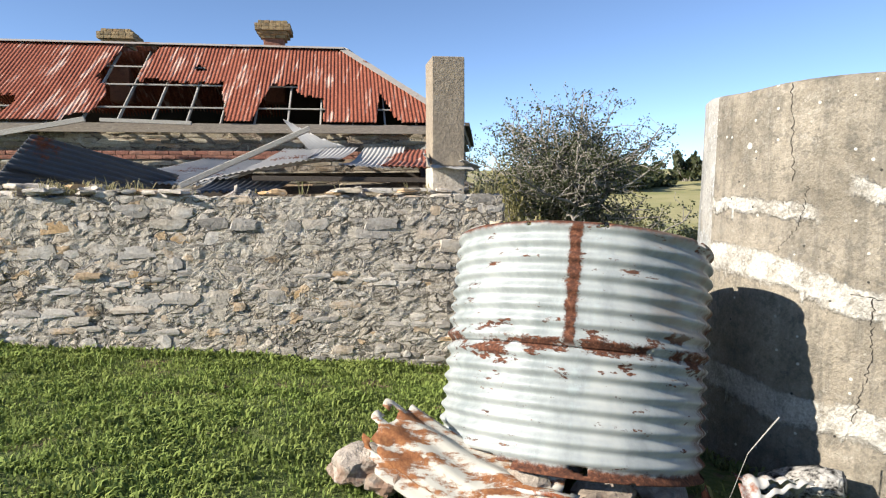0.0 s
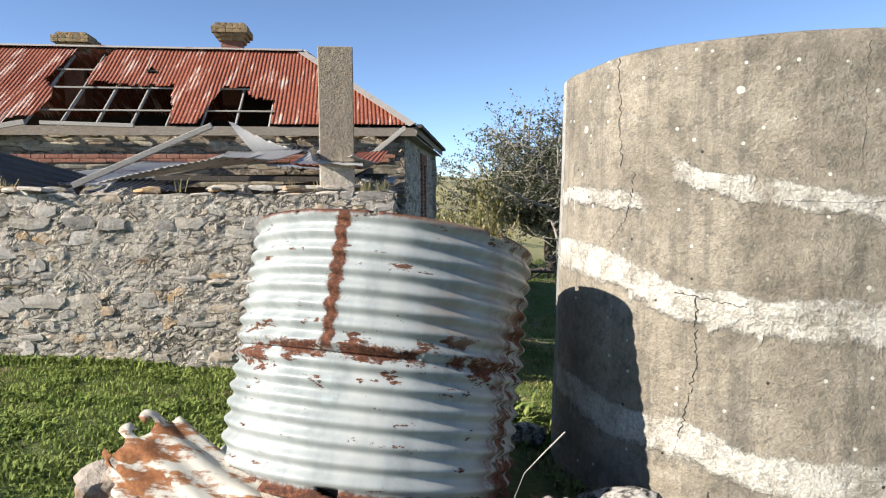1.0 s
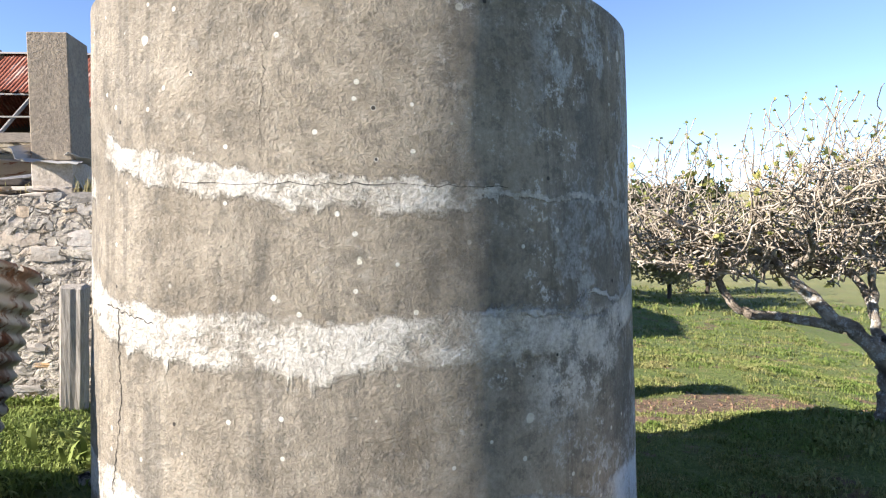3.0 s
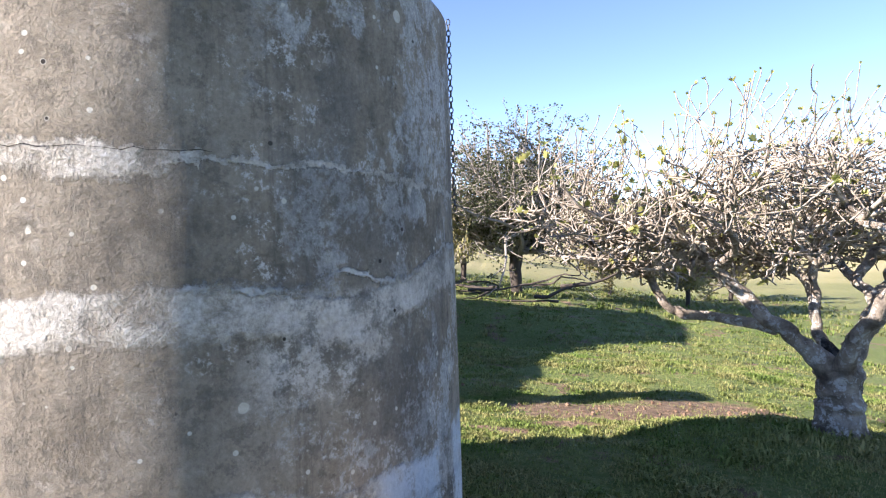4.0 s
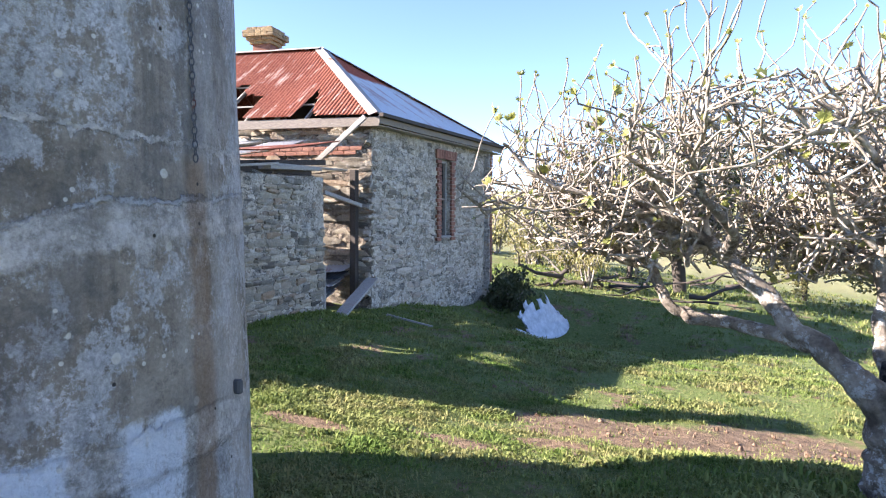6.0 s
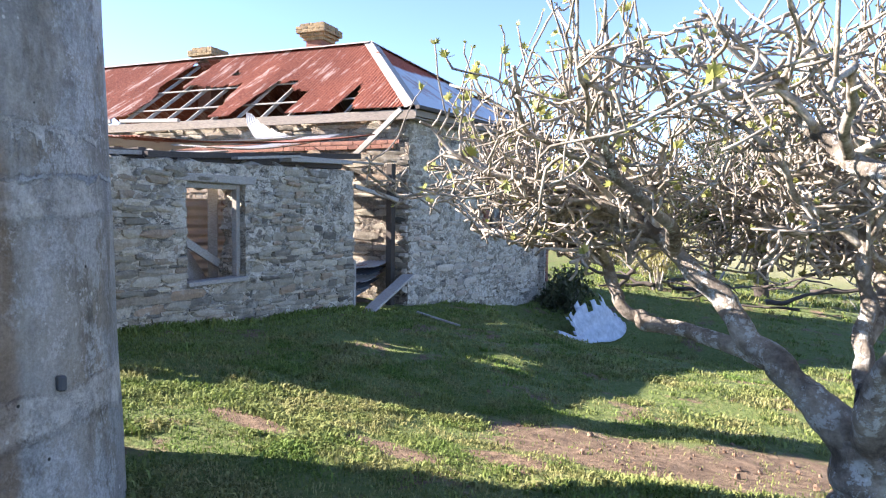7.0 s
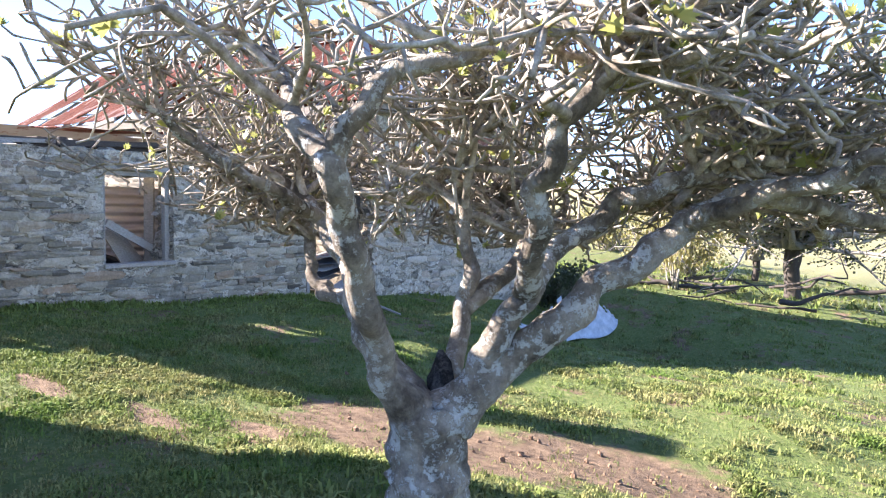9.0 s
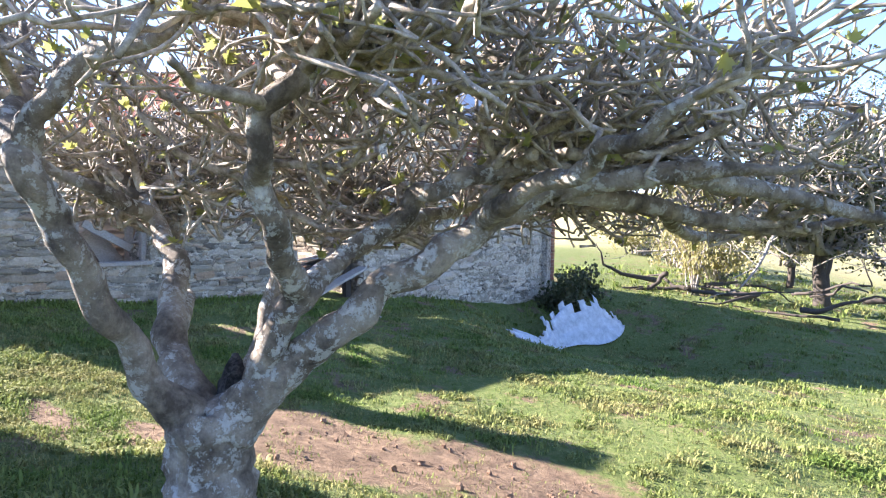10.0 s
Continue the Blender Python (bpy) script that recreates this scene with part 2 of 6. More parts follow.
def hill(x, y):
    """Height of the ground."""
    cx, cy = max(-9, min(14, x)), max(-8, min(22, y))
    z = 0.397 - 0.0947 * cx - 0.0656 * cy + 0.42 * math.exp(-((x - 6.9) ** 2 + (y - 6.2) ** 2) / 2.5)
    z += 0.14 * math.exp(-((x - 7.6) ** 2 / 2 + (y - 11.5) ** 2 / 5))
    z += 0.10 * noise.noise((x * 0.35, y * 0.35, 0)) + 0.05 * noise.noise((x * 1.4, y * 1.4, 3)) + 0.012 * noise.noise((x * 5, y * 5, 7))
    z -= 0.80 * math.exp(-((x - 3.6) ** 2 / 7 + (y - 16.6) ** 2 / 4.5)) - 0.22 * min(1.0, max(0.0, (y - 18) / 4)) * min(1.0, max(0.0, (30 - y) / 4))
    r = math.hypot(x - 3, y - 6)
    far = max(0.0, min(1.0, (r - 40) / 260))
    return z - 1.2 * min(1, max(0, (r - 18) / 40)) + far * far * (3 - 2 * far) * (13 + 6 * noise.noise((x * 0.004, y * 0.004, 5)))


def spaced(lo, hi, fine, far):
    xs = list(np.arange(lo, hi, fine))
    step_size, x = fine, xs[-1]
    while x < far:
        step_size *= 1.17
        x += step_size
        xs.append(x)
    step_size, x = fine, xs[0]
    while x > -far:
        step_size *= 1.17
        x -= step_size
        xs.insert(0, x)
    return xs


BARE = ((5.55, 8.05, 1.35, 0.72), (6.75, 8.75, 0.95, 0.62), (3.3, 6.5, 0.4, 0.12), (4.3, 6.75, 0.42, 0.14), (4.95, 7.15, 0.35, 0.12))


def grass_colour():
    m, nt, b = mat("grassy_ground", 0.95)
    g = blend(nt, grain(nt, 1.3, 5, 0.6), (0.13, 0.165, 0.045), (0.26, 0.26, 0.10))
    g = blend(nt, step(nt, grain(nt, 14, 6, 0.75), 0.35, 0.75), (0.09, 0.13, 0.028), g)
    bare = step(nt, grain(nt, 1.3, 7, 0.72), 0.54, 0.63)
    pos = nd(nt, "NewGeometry").outputs["Position"]
    for (cx, cy, rx, ry) in BARE:
        near = nd(nt, "Mapping", {"Vector": pos, "Location": (-cx / rx, -cy / ry, 0), "Scale": (1 / rx, 1 / ry, 0)}).outputs[0]
        ln = nd(nt, "VectorMath", {0: near})
        ln.operation = "LENGTH"
        d = calc(nt, "ADD", ln.outputs["Value"], calc(nt, "MULTIPLY", grain(nt, 2.8, 9, 0.8), 1.5))
        bare = calc(nt, "MAXIMUM", bare, step(nt, d, 1.78, 1.52))
    soil = ramp(nt, grain(nt, 9, 7, 0.7), (0.3, (0.08, 0.054, 0.033)), (0.5, (0.18, 0.12, 0.075)), (0.7, (0.31, 0.215, 0.135)))
    dist = nd(nt, "VectorMath", {0: pos})
    dist.operation = "LENGTH"
    away = step(nt, dist.outputs["Value"], 25, 70)
    field = ramp(nt, grain(nt, 0.035, 6, 0.65), (0.3, (0.15, 0.17, 0.06)), (0.5, (0.29, 0.265, 0.12)), (0.68, (0.38, 0.33, 0.18)))
    field = blend(nt, step(nt, grain(nt, 0.022, 7, 0.75), 0.58, 0.62), field, (0.07, 0.085, 0.04))
    g = blend(nt, step(nt, dist.outputs["Value"], 28, 60), g, field)
    paint(nt, b, blend(nt, calc(nt, "MULTIPLY", bare, calc(nt, "SUBTRACT", 1.0, away)), g, soil))
    relief(nt, b, calc(nt, "ADD", grain(nt, 22, 7, 0.75), grain(nt, 4, 5, 0.6)), 0.9, 0.05)
    return m


def build_ground():
    xs, ys = spaced(-6, 13, 0.16, 1500), spaced(-2, 21, 0.16, 1500)
    verts = [(x, y, hill(x, y)) for y in ys for x in xs]
    n = len(xs)
    faces = [(j * n + i, j * n + i + 1, (j + 1) * n + i + 1, (j + 1) * n + i) for j in range(len(ys) - 1) for i in range(n - 1)]
    ob = sheet("ground", verts, faces, grass_colour(), smooth=True)
    tagged(ob, "short green pasture grass with bare earth patches", "ground", kind="structure")


build_ground()


# ---- concrete tank ----
TANK = Vector((2.927, 4.284, 0))


def tank_radius(turn, z):
    away = (turn - radians(35) + math.pi) % (2 * math.pi) - math.pi
    return 1.19 + 0.055 * math.exp(-(away / 0.7) ** 2) + 0.032 * (1.3 - z) + 0.008


def tank_top(turn):
    return 2.25 + 0.02 * noise.noise((2 * math.cos(turn), 2 * math.sin(turn), 1)) - 0.015 * math.cos(turn)


def tank_skin():
    m, nt, b = mat("old_rendered_concrete", 0.93)
    loc = nd(nt, "TexCoord").outputs["Object"]
    xyz = nd(nt, "SeparateXYZ", {0: loc})
    turn = calc(nt, "ARCTAN2", xyz.outputs[1], xyz.outputs[0])
    z = xyz.outputs[2]
    sand = grain(nt, 60, 6, 0.75)
    cloud = grain(nt, 2.2, 7, 0.65)
    streak = grain(nt, 5, 6, 0.7, spot(nt, (1, 1, 0.13)))
    col = ramp(nt, cloud, (0.34, (0.19, 0.163, 0.125)), (0.5, (0.28, 0.243, 0.19)), (0.66, (0.37, 0.322, 0.255)))
    col = blend(nt, calc(nt, "MULTIPLY", step(nt, streak, 0.48, 0.68), 0.4), col, (0.10, 0.093, 0.08))
    col = blend(nt, calc(nt, "MULTIPLY", step(nt, grain(nt, 4, 5, 0.6, spot(nt, (1, 1, 0.10))), 0.58, 0.74), 0.35), col, (0.40, 0.36, 0.29))
    mottle = grain(nt, 13, 7, 0.75)
    col = blend(nt, calc(nt, "MULTIPLY", step(nt, mottle, 0.52, 0.66), 0.32), col, (0.40, 0.37, 0.31))
    col = blend(nt, calc(nt, "MULTIPLY", step(nt, mottle, 0.49, 0.40), 0.45), col, (0.10, 0.094, 0.082))
    # salt, thickest on the shaded side, where its colour also lifts the tone
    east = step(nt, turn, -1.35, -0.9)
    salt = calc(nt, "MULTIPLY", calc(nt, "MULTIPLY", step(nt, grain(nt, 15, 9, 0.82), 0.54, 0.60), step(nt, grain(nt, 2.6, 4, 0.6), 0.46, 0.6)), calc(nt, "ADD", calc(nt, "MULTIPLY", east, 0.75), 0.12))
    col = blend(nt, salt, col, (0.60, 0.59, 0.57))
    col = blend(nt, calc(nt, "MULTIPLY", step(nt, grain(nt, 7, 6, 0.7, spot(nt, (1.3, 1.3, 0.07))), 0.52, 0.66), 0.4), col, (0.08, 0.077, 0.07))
    # pale wash past due east; it also brightens the shaded side by colour
    bloom_shade_lift = calc(nt, "MULTIPLY", step(nt, turn, 0.0, 0.3), step(nt, grain(nt, 3.2, 7, 0.72, spot(nt, (1, 1, 0.4))), 0.36, 0.60))
    col = blend(nt, calc(nt, "MULTIPLY", bloom_shade_lift, 0.65), col, (0.50, 0.485, 0.455))
    # patched rings of pale lime, with drips under them
    wander = calc(nt, "MULTIPLY", calc(nt, "ADD", calc(nt, "SUBTRACT", grain(nt, 3.5, 8, 0.72), 0.5), calc(nt, "MULTIPLY", calc(nt, "SUBTRACT", grain(nt, 13, 7, 0.8), 0.5), 0.6)), 0.26)
    drip = calc(nt, "MULTIPLY", step(nt, grain(nt, 9, 4, 0.6, spot(nt, (1, 1, 0.2))), 0.55, 0.72), 0.07)
    white = None
    for turns, heights, thick, first, last in (((-180, -165, -150, -100, 0, 180), (1.57, 1.58, 1.56, 1.55, 1.55, 1.55), 0.045, -180, -142),
                                  ((-180, -140, -132, -120, -105, -90, -60, -40, -20, 0, 180), (1.72, 1.72, 1.68, 1.61, 1.55, 1.51, 1.50, 1.50, 1.46, 1.44, 1.44), 0.05, -134, -66),
                                  ((-180, -66, -40, -20, 0, 180), (1.51, 1.51, 1.50, 1.46, 1.44, 1.44), 0.012, -70, 40),
                                  ((-180, -165, -150, -140, -132, -120, -105, -85, -65, -50, -40, -25, 0, 180), (1.26, 1.25, 1.22, 1.15, 1.09, 1.06, 1.05, 1.04, 1.05, 1.04, 0.98, 1.06, 1.14, 1.14), 0.085, -180, 40),
                                  ((-180, -165, -146, -132, -115, -85, -60, -45, -30, -15, 0, 180), (0.52, 0.51, 0.47, 0.46, 0.39, 0.38, 0.42, 0.36, 0.36, 0.34, 0.34, 0.34), 0.085, -180, 60)):
        curve = nd(nt, "FloatCurve", {"Value": calc(nt, "ADD", calc(nt, "MULTIPLY", turn, 1 / (2 * math.pi)), 0.5)})
        pts = curve.mapping.curves[0].points
        while len(pts) < len(turns):
            pts.new(0.5, 0.5)
        for p, d, h in zip(pts, turns, heights):
            p.location = ((d + 180) / 360, h / 2.0)
        curve.mapping.update()
        mid = calc(nt, "MULTIPLY", curve.outputs[0], 2.0)
        off = calc(nt, "ADD", calc(nt, "SUBTRACT", z, mid), calc(nt, "MULTIPLY", wander, 0.6))
        above = step(nt, off, thick * 1.1, thick * 0.8)
        below = step(nt, calc(nt, "ADD", off, drip), -thick * 1.2, -thick * 0.7)
        reach = calc(nt, "ADD", turn, calc(nt, "MULTIPLY", wander, 0.5))
        held = calc(nt, "MULTIPLY", step(nt, reach, radians(first) - 0.2 * (first == -180) - 0.02, radians(first) + 0.02), step(nt, reach, radians(last) + 0.05, radians(last) - 0.05))
        band = calc(nt, "MULTIPLY", calc(nt, "MULTIPLY", above, below), held)
        white = band if white is None else calc(nt, "MAXIMUM", white, band)
    patchy = calc(nt, "MULTIPLY", white, ramp(nt, grain(nt, 6, 7, 0.72), (0.36, (0.15,) * 3), (0.53, (0.95,) * 3)))
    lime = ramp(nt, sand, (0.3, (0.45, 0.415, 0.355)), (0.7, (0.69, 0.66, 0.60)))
    # shaded side's tone put into the colour: greyer lime, bluish scabs, dark blotches
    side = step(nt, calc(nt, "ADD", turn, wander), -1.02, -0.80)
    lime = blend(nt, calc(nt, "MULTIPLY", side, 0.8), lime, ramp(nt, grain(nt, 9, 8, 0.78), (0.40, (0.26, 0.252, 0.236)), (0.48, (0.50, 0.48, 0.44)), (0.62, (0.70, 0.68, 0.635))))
    shade_scab = calc(nt, "MULTIPLY", step(nt, grain(nt, 2.3, 8, 0.75, spot(nt, (1, 1, 0.75))), 0.505, 0.545), step(nt, grain(nt, 12, 9, 0.82), 0.43, 0.52))
    col = blend(nt, calc(nt, "MULTIPLY", calc(nt, "MULTIPLY", side, shade_scab), 0.75), col, ramp(nt, sand, (0.3, (0.38, 0.385, 0.38)), (0.7, (0.60, 0.61, 0.60))))
    shade_blotch = calc(nt, "MULTIPLY", step(nt, grain(nt, 1.8, 6, 0.65, spot(nt, (1, 1, 0.5))), 0.46, 0.56), side)
    col = blend(nt, calc(nt, "MULTIPLY", shade_blotch, 0.45), col, (0.125, 0.128, 0.125))
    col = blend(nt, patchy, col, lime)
    ridge_line = nd(nt, "FloatCurve", {"Value": calc(nt, "ADD", calc(nt, "MULTIPLY", turn, 1 / (2 * math.pi)), 0.5)})
    pts = ridge_line.mapping.curves[0].points
    knots = ((-180, 1.15), (-72, 1.13), (-58, 1.12), (-50, 1.11), (-40, 1.16), (-29, 1.11), (-15, 1.18), (0, 1.22), (180, 1.22))
    while len(pts) < len(knots):
        pts.new(0.5, 0.5)
    for p, (d, h) in zip(pts, knots):
        p.location = ((d + 180) / 360, h / 2.0)
    ridge_line.mapping.update()
    rise_off = calc(nt, "ABSOLUTE", calc(nt, "ADD", calc(nt, "SUBTRACT", z, calc(nt, "MULTIPLY", ridge_line.outputs[0], 2.0)), calc(nt, "MULTIPLY", wander, 0.5)))
    crest = calc(nt, "MULTIPLY", calc(nt, "MULTIPLY", step(nt, rise_off, 0.014, 0.005), step(nt, turn, -1.2, -1.05)), step(nt, grain(nt, 8, 6, 0.75), 0.42, 0.52))
    col = blend(nt, calc(nt, "MULTIPLY", crest, 0.85), col, (0.66, 0.67, 0.66))
    # flaking render under the middle ring, and two bluish lime washes at the foot
    edge = calc(nt, "ADD", calc(nt, "ADD", z, calc(nt, "MULTIPLY", wander, 1.3)), calc(nt, "MULTIPLY", calc(nt, "ADD", turn, radians(23)), -0.75))
    flake = calc(nt, "MULTIPLY", calc(nt, "MULTIPLY", step(nt, edge, 0.98, 1.06), step(nt, z, 1.12, 1.06)), calc(nt, "MULTIPLY", step(nt, turn, -1.05, -0.85), step(nt, turn, -0.3, -0.42)))
    flake = calc(nt, "MULTIPLY", flake, calc(nt, "MULTIPLY", step(nt, grain(nt, 9, 8, 0.8), 0.44, 0.54), step(nt, calc(nt, "ADD", z, wander), 0.70, 0.80)))
    col = blend(nt, calc(nt, "MULTIPLY", flake, 0.72), col, ramp(nt, sand, (0.3, (0.58, 0.54, 0.48)), (0.7, (0.78, 0.74, 0.67))))
    wash = None
    for first, last, top in ((-34, -15, 0.44), (-7, 5, 0.47)):
        along = calc(nt, "ADD", turn, calc(nt, "MULTIPLY", wander, 0.35))
        one = calc(nt, "MULTIPLY", calc(nt, "MULTIPLY", step(nt, along, radians(first - 2), radians(first + 2)), step(nt, along, radians(last + 1), radians(last - 1))), step(nt, calc(nt, "ADD", z, calc(nt, "MULTIPLY", wander, 0.6)), top + 0.02, top - 0.02))
        wash = one if wash is None else calc(nt, "MAXIMUM", wash, one)
    wash = calc(nt, "MULTIPLY", wash, step(nt, calc(nt, "ADD", calc(nt, "MULTIPLY", grain(nt, 7, 6, 0.75, spot(nt, (1, 1, 0.25))), 0.7), calc(nt, "MULTIPLY", grain(nt, 30, 6, 0.75), 0.3)), 0.40, 0.53))
    col = blend(nt, calc(nt, "MULTIPLY", wash, 0.9), col, (0.66, 0.71, 0.75))
    # brown run of rust under the chain
    run = calc(nt, "MULTIPLY", step(nt, calc(nt, "ABSOLUTE", calc(nt, "ADD", calc(nt, "SUBTRACT", turn, radians(11)), calc(nt, "MULTIPLY", wander, 0.25))), 0.07, 0.03), step(nt, z, 1.42, 1.34))
    col = blend(nt, calc(nt, "MULTIPLY", run, 0.55), col, (0.24, 0.15, 0.08))
    # lichen spots
    vor = nd(nt, "TexVoronoi", {"Vector": spot(nt), "Scale": 5.5, "Randomness": 1.0})
    size = nd(nt, "SeparateXYZ", {0: vor.outputs["Color"]})
    dist = calc(nt, "ADD", vor.outputs["Distance"], calc(nt, "MULTIPLY", calc(nt, "SUBTRACT", grain(nt, 30, 3), 0.5), 0.12))
    lichen = calc(nt, "MULTIPLY", step(nt, calc(nt, "SUBTRACT", dist, calc(nt, "MULTIPLY", size.outputs[0], 0.11)), 0.02, 0.0), step(nt, size.outputs[1], 0.55, 0.6))
    col = blend(nt, lichen, col, (0.60, 0.58, 0.50))
    small = nd(nt, "TexVoronoi", {"Vector": spot(nt), "Scale": 17.0})
    pick = nd(nt, "SeparateXYZ", {0: small.outputs["Color"]})
    specks = calc(nt, "MULTIPLY", step(nt, small.outputs["Distance"], 0.17, 0.12), step(nt, pick.outputs[0], 0.78, 0.82))
    col = blend(nt, specks, col, (0.62, 0.60, 0.53))
    pits = calc(nt, "MULTIPLY", step(nt, small.outputs["Distance"], 0.15, 0.1), step(nt, pick.outputs[1], 0.93, 0.95))
    col = blend(nt, pits, col, (0.05, 0.045, 0.04))
    col = blend(nt, 0.55, col, ramp(nt, sand, (0.3, (0.3, 0.3, 0.3)), (0.7, (0.75, 0.75, 0.75))), "OVERLAY")
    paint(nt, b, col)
    rise = calc(nt, "ADD", calc(nt, "MULTIPLY", sand, 0.7), calc(nt, "ADD", calc(nt, "MULTIPLY", patchy, 0.8), calc(nt, "MULTIPLY", crest, 1.2)))
    relief(nt, b, calc(nt, "ADD", rise, grain(nt, 14, 6, 0.7)), 1.0, 0.02)
    return m


def build_tank():
    tank = thing("concrete_water_tank", Matrix.Translation(TANK), "weathered grey concrete water tank with pale lime patched rings", "water tank")
    skin = tank_skin()
    n, zs = 180, list(np.linspace(-0.6, 2.0, 40)) + [2.1, 2.18]
    verts, faces = [], []
    for z in zs + ["top", "round", "in", "floor"]:
        for k in range(n):
            t = 2 * math.pi * k / n
            if z == "top":
                h, r = tank_top(t) - 0.018, tank_radius(t, 2.2)
            elif z == "round":
                h, r = tank_top(t), tank_radius(t, 2.2) - 0.02
            elif z == "in":
                h, r = tank_top(t), tank_radius(t, 2.2) - 0.12
            elif z == "floor":
                h, r = 0.1, tank_radius(t, 0.1) - 0.12
            else:
                h, r = z, tank_radius(t, z)
            r += 0.006 * noise.noise((3 * math.cos(t), 3 * math.sin(t), h * 2.5))
            verts.append((r * math.cos(t), r * math.sin(t), h))
    rings = len(zs) + 4
    for j in range(rings - 1):
        for k in range(n):
            a, b = j * n + k, j * n + (k + 1) % n
            faces.append((a, b, b + n, a + n))
    faces.append(tuple((rings - 1) * n + k for k in range(n)))
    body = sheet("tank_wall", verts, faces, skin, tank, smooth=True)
    dark, nt, b = mat("crack_shadow", 1.0)
    b.inputs["Base Color"].default_value = (0.03, 0.027, 0.024, 1)
    rng = random.Random(5)
    for t0, z0, t1, z1, w in ((-150, 2.25, -148, 1.72, 0.006), (-144, 1.70, -146, 1.48, 0.005), (-146, 1.48, -152, 1.32, 0.004), (-128, 1.12, -128, 0.80, 0.006),
                              (-128, 0.80, -131, 0.46, 0.006), (-133, 1.14, -118, 1.09, 0.004), (-97, 2.2, -98, 1.62, 0.0016), (-112, 1.55, -60, 1.53, 0.0022)):
        k = 26
        verts, faces = [], []
        for i in range(k + 1):
            s = i / k
            t = radians(t0 + (t1 - t0) * s + rng.uniform(-0.5, 0.5))
            z = z0 + (z1 - z0) * s + rng.uniform(-0.006, 0.006)
            half = w * rng.uniform(0.2, 0.7)
            r = tank_radius(t, z) + 0.0015 + 0.006 * noise.noise((3 * math.cos(t), 3 * math.sin(t), z * 2.5))
            for o in (-1, 1):
                if abs(t1 - t0) > 10:
                    verts.append((r * math.cos(t), r * math.sin(t), z + o * half))
                else:
                    verts.append((r * math.cos(t + o * half / r), r * math.sin(t + o * half / r), z))
            for o in (-1, 1):
                x, y, q = verts[-2]
                verts.append((x * 0.985, y * 0.985, q))
        for i in range(k):
            a = i * 4
            faces.append((a, a + 1, a + 5, a + 4))
        sheet("crack", verts, faces, dark, body, "thin dark crack")
    # bracket on the wall
    bm = bmesh.new()
    t = radians(22)
    block(bm, (0.05, 0.03, 0.06), Matrix.Translation((tank_radius(t, 0.5) * math.cos(t) + 0.01, tank_radius(t, 0.5) * math.sin(t), 0.45)), 0.008, 0.004)
    part("bracket", bm, IRON_DARK, body, "small rusty iron bracket")


build_tank()


